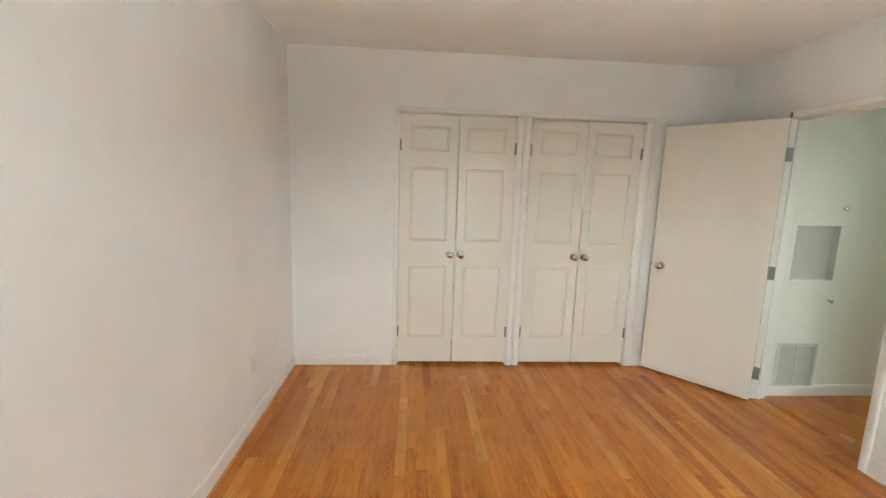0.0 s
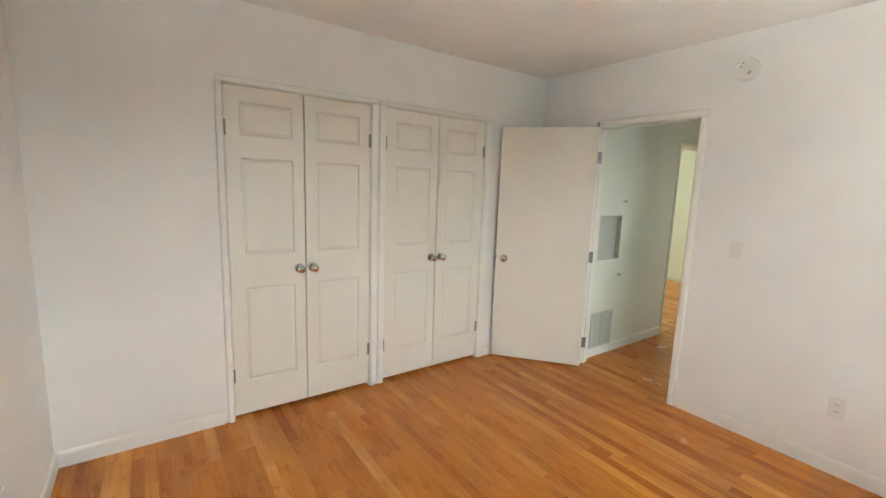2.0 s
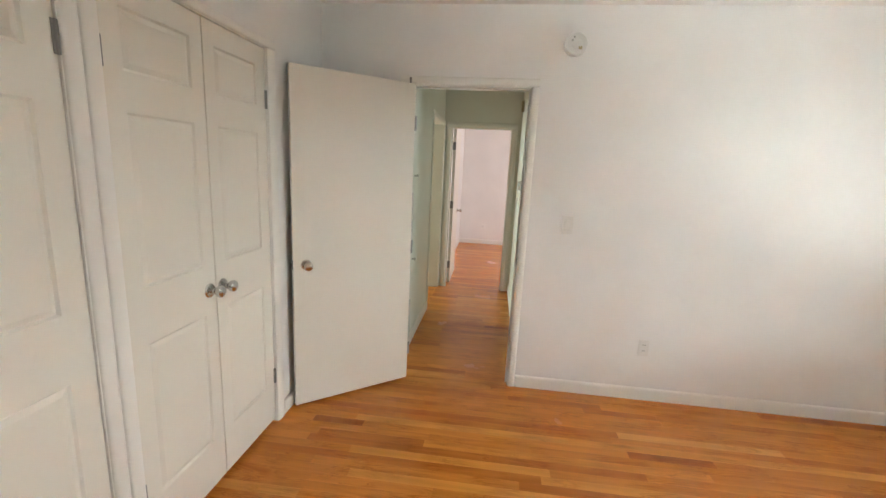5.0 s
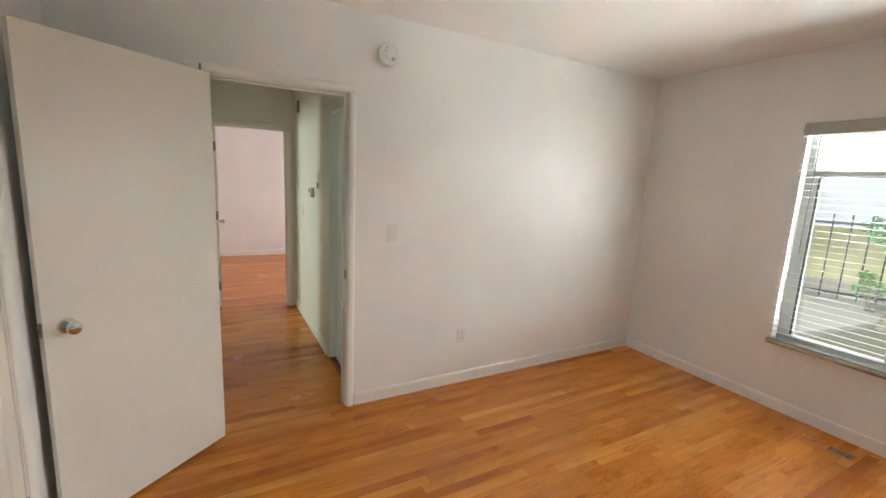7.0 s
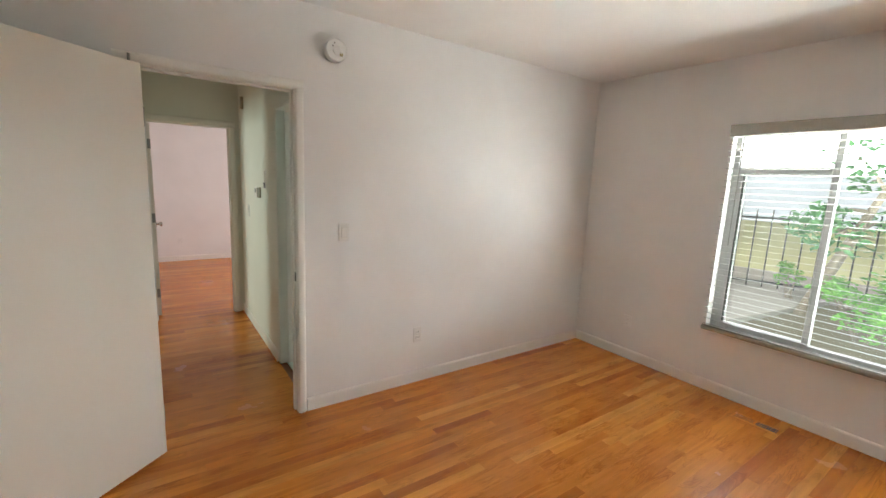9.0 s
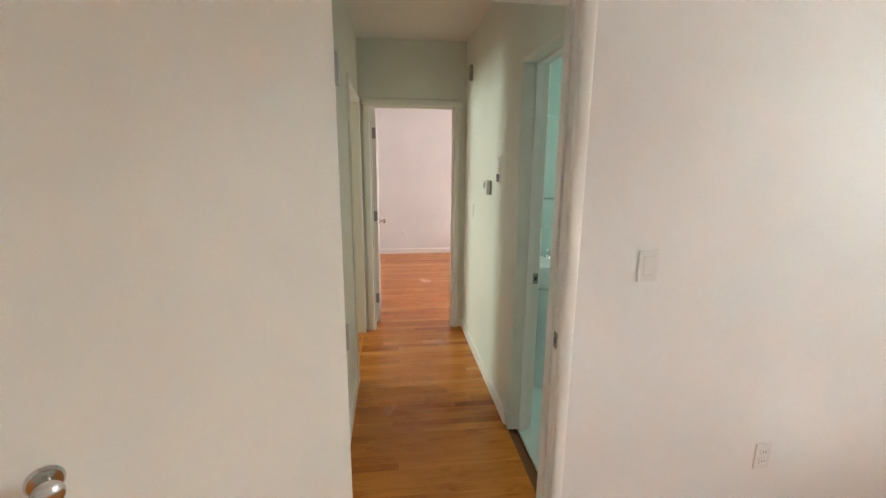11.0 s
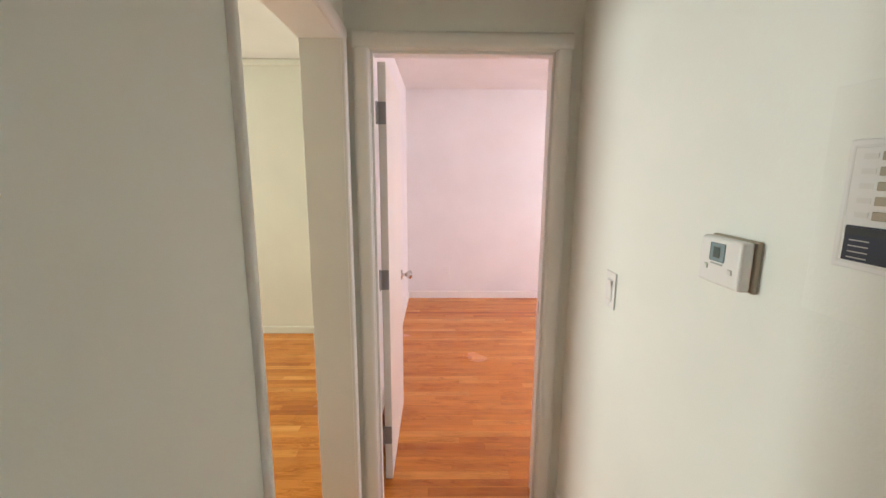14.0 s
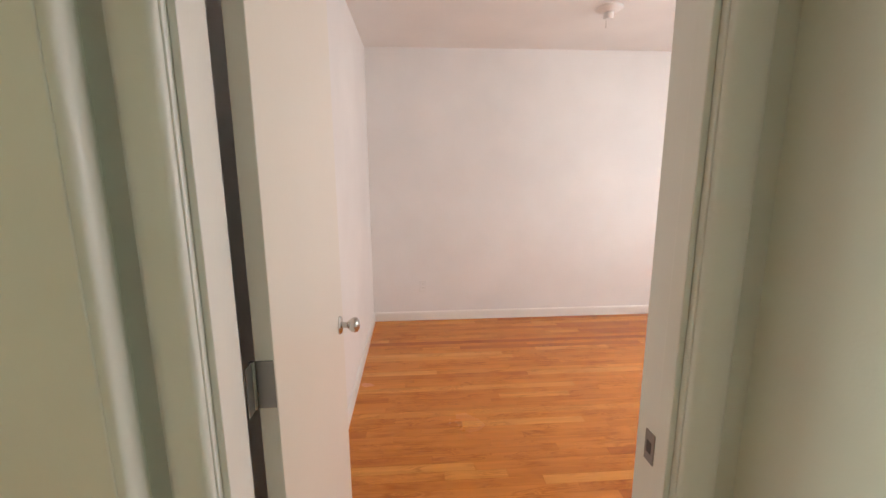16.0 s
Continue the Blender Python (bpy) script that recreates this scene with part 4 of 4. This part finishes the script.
def floor_register():
    r = thing("floor_register", pose(0.998, -0.215, 0.0, 0, 0, 0), "oak floor register with one half open, near the window wall", "floor register")
    w, d = 0.134, 0.047
    part("frame", bm_box(-w, w, -d, -d + 0.014, 0, 0.004, 0.001), OAK, r)
    part("frame", bm_box(-w, w, d - 0.014, d, 0, 0.004, 0.001), OAK, r)
    part("frame", bm_box(-w, -w + 0.012, -d + 0.014, d - 0.014, 0, 0.004, 0.001), OAK, r)
    part("frame", bm_box(w - 0.012, w, -d + 0.014, d - 0.014, 0, 0.004, 0.001), OAK, r)
    part("crossbar", bm_box(-0.006, 0.010, -d + 0.014, d - 0.014, 0, 0.0038, 0.001), OAK, r)
    # no duct below: a black sheet paints in its darkness
    part("opening", bm_box(-w + 0.012, -0.006, -d + 0.014, d - 0.014, 0.0002, 0.0008), BLACK, r, "black sheet standing in for the dark open half")
    part("damper", bm_box(0.010, w - 0.012, -d + 0.014, d - 0.014, 0.0002, 0.0022), OAK, r, "closed brown half of the damper")
    for k in range(9):
        x = -w + 0.020 + k * 0.0128
        part("slat", bm_box(x - 0.0013, x + 0.0013, -d + 0.014, d - 0.014, 0.0010, 0.0034), OAK, r)
        part("slot", bm_box(-x - 0.0015, -x + 0.0015, -d + 0.018, d - 0.018, 0.0018, 0.0026), BRONZE, r)
    return r


floor_register()


def ceiling_lampholder():
    c = thing("ceiling_light", pose(7.318, 1.510, FZ), "small white ceiling lampholder with a pull chain", "ceiling light")
    part("canopy", bm_lathe([(0.085, 0), (0.083, -0.012), (0.060, -0.024), (0.034, -0.030), (0.001, -0.030)], 32), PLATE, c, "", True)
    part("socket", bm_lathe([(0.030, -0.030), (0.031, -0.062), (0.026, -0.070), (0.001, -0.070)], 24), PLATE, c, "", True)
    part("chain", bm_tube([(0.028, 0, -0.05), (0.034, 0, -0.07), (0.030, 0, -0.115)], 0.0025, 8), NICKEL, c)
    return c


ceiling_lampholder()


# ---- bathroom ----
def ring_shape(rings):
    """Skin through closed rings of points, capped at both ends."""
    bm = bmesh.new()
    vs = [[bm.verts.new(p) for p in r] for r in rings]
    n = len(rings[0])
    for a, b in zip(vs, vs[1:]):
        for k in range(n):
            bm.faces.new((a[k], a[(k + 1) % n], b[(k + 1) % n], b[k]))
    bm.faces.new(list(reversed(vs[0])))
    bm.faces.new(vs[-1])
    bmesh.ops.recalc_face_normals(bm, faces=bm.faces)
    return bm


def oval(cx, cy, z, rx, ry, n=36, power=2.4, flat=None):
    out = []
    for k in range(n):
        a = 2 * math.pi * k / n
        c, s = math.cos(a), math.sin(a)
        x = cx + rx * math.copysign(abs(c) ** (2 / power), c)
        out.append((min(x, flat) if flat is not None else x, cy + ry * math.copysign(abs(s) ** (2 / power), s), z))
    return out


def pedestal_sink():
    s = thing("pedestal_sink", pose(BX, 1.870, 0), "white porcelain pedestal sink on the mint wall", "sink")
    fl = -0.004
    rings = [oval(-0.14, 0, 0.70, 0.09, 0.12, 40, 2.6, fl), oval(-0.15, 0, 0.738, 0.125, 0.20, 40, 2.8, fl), oval(-0.158, 0, 0.775, 0.150, 0.262, 40, 3.0, fl),
             oval(-0.162, 0, 0.83, 0.162, 0.290, 40, 3.2, fl), oval(-0.162, 0, 0.872, 0.168, 0.302, 40, 3.2, fl), oval(-0.162, 0, 0.882, 0.163, 0.296, 40, 3.2, fl),
             oval(-0.185, 0, 0.882, 0.122, 0.262, 40, 2.4), oval(-0.185, 0, 0.866, 0.114, 0.248, 40, 2.4), oval(-0.185, 0, 0.825, 0.090, 0.19, 40, 2.2), oval(-0.185, 0, 0.785, 0.045, 0.07, 40, 2.0)]
    part("basin", ring_shape(rings), PORCELAIN, s, "", True)
    ped = [oval(-0.13, 0, 0.0, 0.110, 0.115), oval(-0.14, 0, 0.05, 0.100, 0.105), oval(-0.14, 0, 0.30, 0.078, 0.085), oval(-0.145, 0, 0.705, 0.085, 0.115)]
    part("pedestal", ring_shape(ped), PORCELAIN, s, "", True)
    t = part("tap", bm_lathe([(0.024, 0.877), (0.022, 0.885), (0.015, 0.893), (0.014, 0.930), (0.010, 0.938)], 20, "z", (-0.045, 0, 0)), CHROME, s, "chrome basin tap", True)
    part("spout", bm_tube([(-0.06, 0, 0.915), (-0.10, 0, 0.935), (-0.15, 0, 0.925), (-0.165, 0, 0.900)], [0.013, 0.012, 0.011, 0.010], 12), CHROME, t, "", True)
    for y in (-0.085, 0.085):
        part("tap_handle", bm_lathe([(0.020, 0.877), (0.016, 0.886), (0.012, 0.900), (0.026, 0.908), (0.026, 0.926), (0.010, 0.932)], 20, "z", (-0.045, y, 0)), CHROME, t, "", True)
    return s


pedestal_sink()


def toilet():
    t = thing("toilet", pose(BX, 0.895, 0), "white porcelain toilet with cistern beside the sink", "toilet")
    tank = []
    for z, w, d in ((0.395, 0.185, 0.085), (0.42, 0.205, 0.092), (0.60, 0.222, 0.098), (0.755, 0.232, 0.100)):
        tank.append(oval(-0.115, 0, z, d, w, 32, 6.0))
    part("tank", ring_shape(tank), PORCELAIN, t, "", True)
    lid = [oval(-0.115, 0, z, d, w, 32, 6.0) for z, w, d in ((0.755, 0.235, 0.103), (0.765, 0.242, 0.108), (0.790, 0.242, 0.108), (0.800, 0.234, 0.100))]
    part("tank_lid", ring_shape(lid), PORCELAIN, t, "", True)
    bowl = [oval(-0.36, 0, 0.0, 0.24, 0.115), oval(-0.36, 0, 0.04, 0.225, 0.105), oval(-0.37, 0, 0.20, 0.21, 0.105), oval(-0.40, 0, 0.30, 0.27, 0.16), oval(-0.42, 0, 0.385, 0.30, 0.185), oval(-0.42, 0, 0.40, 0.295, 0.18)]
    part("bowl", ring_shape(bowl), PORCELAIN, t, "", True)
    seat = [oval(-0.43, 0, 0.400, 0.285, 0.180), oval(-0.43, 0, 0.412, 0.290, 0.185), oval(-0.43, 0, 0.432, 0.290, 0.185), oval(-0.43, 0, 0.442, 0.275, 0.172)]
    part("seat_lid", ring_shape(seat), PORCELAIN, t, "", True)
    part("flush_lever", bm_tube([(-0.222, 0.15, 0.70), (-0.236, 0.15, 0.70), (-0.238, 0.09, 0.695)], 0.006, 8), CHROME, t)
    part("supply_hose", bm_tube([(-0.10, 0.135, 0.40), (-0.10, 0.150, 0.36), (-0.085, 0.19, 0.315), (-0.06, 0.235, 0.30), (-0.05, 0.250, 0.27), (-0.05, 0.250, 0.235)], 0.0065, 8), STEEL, t, "braided supply hose", True)
    v = part("shutoff_valve", bm_tube([(-0.002, 0.250, 0.225), (-0.075, 0.250, 0.225)], 0.011, 10), STEEL, t, "", True)
    part("valve_handle", bm_box(-0.095, -0.075, 0.225, 0.275, 0.212, 0.240, 0.005), BLACK, v)
    return t


toilet()


def wall_mirror():
    m = thing("wall_mirror", pose(BX, 1.898, 1.452), "frameless oval bathroom mirror held by clips", "mirror")
    n = 64
    front = [(-0.012, 0.250 * math.sin(2 * math.pi * k / n), 0.365 * math.cos(2 * math.pi * k / n)) for k in range(n)]
    bm = bmesh.new()
    back = [bm.verts.new((-0.004, y * 1.0, z * 1.0)) for _, y, z in front]
    edge = [bm.verts.new((-0.008, y, z)) for _, y, z in front]
    face = [bm.verts.new((-0.012, y * 0.955, z * 0.97)) for _, y, z in front]
    for a, b in ((back, edge), (edge, face)):
        for k in range(n):
            bm.faces.new((a[k], a[(k + 1) % n], b[(k + 1) % n], b[k]))
    bm.faces.new(face)
    bm.faces.new(back[::-1])
    bmesh.ops.recalc_face_normals(bm, faces=bm.faces)
    part("glass", bm, MIRROR, m)
    for a in (35, 118, 215, 325):
        y, z = 0.25 * math.sin(radians(a)), 0.365 * math.cos(radians(a))
        part("clip", bm_box(-0.016, 0, -y - 0.010, -y + 0.010, z - 0.010, z + 0.010, 0.003), CHROME, m)
    return m


wall_mirror()


def mirror_rail():
    r = thing("towel_rail", pose(BX, 1.705, 1.275), "thin chrome rail standing off in front of the oval mirror", "towel rail")
    part("bracket", bm_lathe([(0.016, 0.0), (0.015, -0.006), (0.008, -0.012), (0.007, -0.055), (0.011, -0.060), (0.009, -0.070), (0.001, -0.073)], 16, "x"), CHROME, r, "", True)
    part("bracket", bm_lathe([(0.016, 0.0), (0.015, -0.006), (0.008, -0.012), (0.007, -0.055), (0.011, -0.060), (0.009, -0.070), (0.001, -0.073)], 16, "x", (0, 0.46, 0)), CHROME, r, "", True)
    part("rail", bm_tube([(-0.060, -0.035, 0), (-0.060, 0.495, 0)], 0.005, 10), CHROME, r, "", True)
    return r


mirror_rail()


def paper_holder():
    h = thing("paper_holder", pose(BX, 1.395, 0.665), "chrome toilet paper holder with a white roll", "paper holder")
    part("wall_boss", bm_lathe([(0.022, 0), (0.020, -0.008), (0.010, -0.014), (0.008, -0.085)], 18, "x", (0, 0, 0.045)), CHROME, h, "", True)
    part("bar", bm_tube([(-0.085, -0.085, 0.0), (-0.085, 0.085, 0.0)], 0.006, 10), CHROME, h)
    part("hanger", bm_tube([(-0.082, 0, 0.045), (-0.086, 0, 0.02), (-0.085, 0, 0.0)], 0.006, 8), CHROME, h)
    for y in (-0.085, 0.085):
        part("end_ball", bm_lathe([(0.002, -0.011), (0.009, -0.007), (0.012, 0), (0.009, 0.007), (0.002, 0.011)], 16, "y", (-0.085, y, 0)), CHROME, h, "", True)
    part("roll", bm_lathe([(0.020, -0.052), (0.030, -0.052), (0.030, 0.052), (0.020, 0.052)], 28, "y", (-0.085, 0, -0.004)), PAPER, h, "nearly used paper roll")
    return h


paper_holder()


def plain_window(name, x0, x1, z0, z1, y0, y1, label):
    """Frame of a window that lights a room from beyond the view, with a light-blocking panel added."""
    w = thing(name, pose(0, 0, 0), label, "window", "", "structure")
    for a, b, c, d in ((x0, x0 + 0.04, z0, z1), (x1 - 0.04, x1, z0, z1), (x0 + 0.04, x1 - 0.04, z0, z0 + 0.04), (x0 + 0.04, x1 - 0.04, z1 - 0.04, z1)):
        part("window_frame", bm_box(a, b, y0, y1, c, d, 0.003), ALUM, w)
    # unseen panel added to keep the yard lamps out of the room
    part("light_blocker", bm_box(x0 + 0.04, x1 - 0.04, (y0 + y1) / 2 - 0.002, (y0 + y1) / 2 + 0.002, z0 + 0.04, z1 - 0.04), LIGHT_BLOCK, w, "unseen white panel added to block outdoor light")
    return w


threshold = tagged(new("threshold", mesh_of("threshold", bm_box(ARCH_X0, ARCH_X1, HY1 + 0.002, HY1 + 0.016, 0.0004, 0.004, 0.0015), OAK)), "thin oak threshold strip in the cased opening", "threshold", "", "structure")
plain_window("window_2", 3.05, 3.75, 1.35, 1.95, SY - 0.11, SY - 0.07, "aluminium bathroom window")
plain_window("window_3", 5.60, 7.30, 0.70, 2.00, SY - 0.11, SY - 0.07, "aluminium far bedroom window")
plain_window("window_4", 5.00, 6.45, 0.70, 2.20, 8.07, 8.11, "aluminium living room window")

# ---- floor strips, last ----
SW = 0.057
strip_meshes = {}
strip_rng = random.Random(7)


def strip_mesh(length):
    """One oak strip with eased edges, top at z=0."""
    key = round(length * 1000)
    if key not in strip_meshes:
        verts, faces = strip_shape(0, SW, 0, key / 1000)
        me = bpy.data.meshes.new("oak_strip")
        me.from_pydata(verts, [], faces)
        me.materials.append(OAK)
        strip_meshes[key] = me
    return strip_meshes[key]


def strip_shape(x0, x1, y0, y1):
    g, e = 0.0001, 0.0004
    a, b, c, d = x0 + g, x1 - g, y0 + g, y1 - g
    verts = [(a, c, -0.016), (b, c, -0.016), (b, d, -0.016), (a, d, -0.016), (a, c, -e), (b, c, -e), (b, d, -e), (a, d, -e),
             (a + e, c + e, 0), (b - e, c + e, 0), (b - e, d - e, 0), (a + e, d - e, 0)]
    faces = [(0, 1, 5, 4), (1, 2, 6, 5), (2, 3, 7, 6), (3, 0, 4, 7), (4, 5, 9, 8), (5, 6, 10, 9), (6, 7, 11, 10), (7, 4, 8, 11), (8, 9, 10, 11)]
    return verts, faces


def strips_over(x0, x1, y0, y1):
    """Strips of random length that cover a rectangle."""
    out = []
    for i in range(math.floor(x0 / SW), math.ceil(x1 / SW)):
        a, b = max(x0, i * SW), min(x1, (i + 1) * SW)
        if b - a < 0.004:
            continue
        y = y0 - strip_rng.uniform(0, 0.8)
        while y < y1:
            n = strip_rng.choice((0.3, 0.45, 0.6, 0.7, 0.8, 0.9, 1.05, 1.25, 1.5, 1.8))
            c, d = max(y, y0), min(y + n, y1)
            if y1 - d < 0.06:
                d = y1
            if d - c > 0.02:
                out.append((a, b, round(c, 2) if c > y0 else c, round(d, 2) if d < y1 else d))
            y = d if d >= y1 else y + n
    return out


pieces = strips_over(WX, EX, SY, NY + 0.10) + strips_over(EX, HX1 + 0.12, HY0, HY1 + 0.16)
rest = strips_over(HX1 + 0.12, FX, SY, FY) + strips_over(3.48, LX, HY1 + 0.16, 8.0) + strips_over(LX, 8.40, 6.22, 8.0)
single = [s for s in pieces if s[1] - s[0] > SW - 0.001 and ((s[0] > 2.6 and s[2] > HY0 - 0.01) or (s[3] > 1.5 and s[0] > -0.2))][:300]
chosen_strips = set(single)
for a, b, c, d in single:
    ob = new("oak_strip", strip_mesh(d - c))
    ob.location = (a, c, 0)
    ob.parent = floor_ob
verts, faces = [], []
for s in pieces + rest:
    if s in chosen_strips:
        continue
    v, f = strip_shape(*s)
    faces += [tuple(k + len(verts) for k in q) for q in f]
    verts += v
me = bpy.data.meshes.new("oak_strips")
me.from_pydata(verts, [], faces)
me.materials.append(OAK_REST)
ob = new("oak_strips", me)
ob.parent = floor_ob
tagged(ob, kind="stuff")
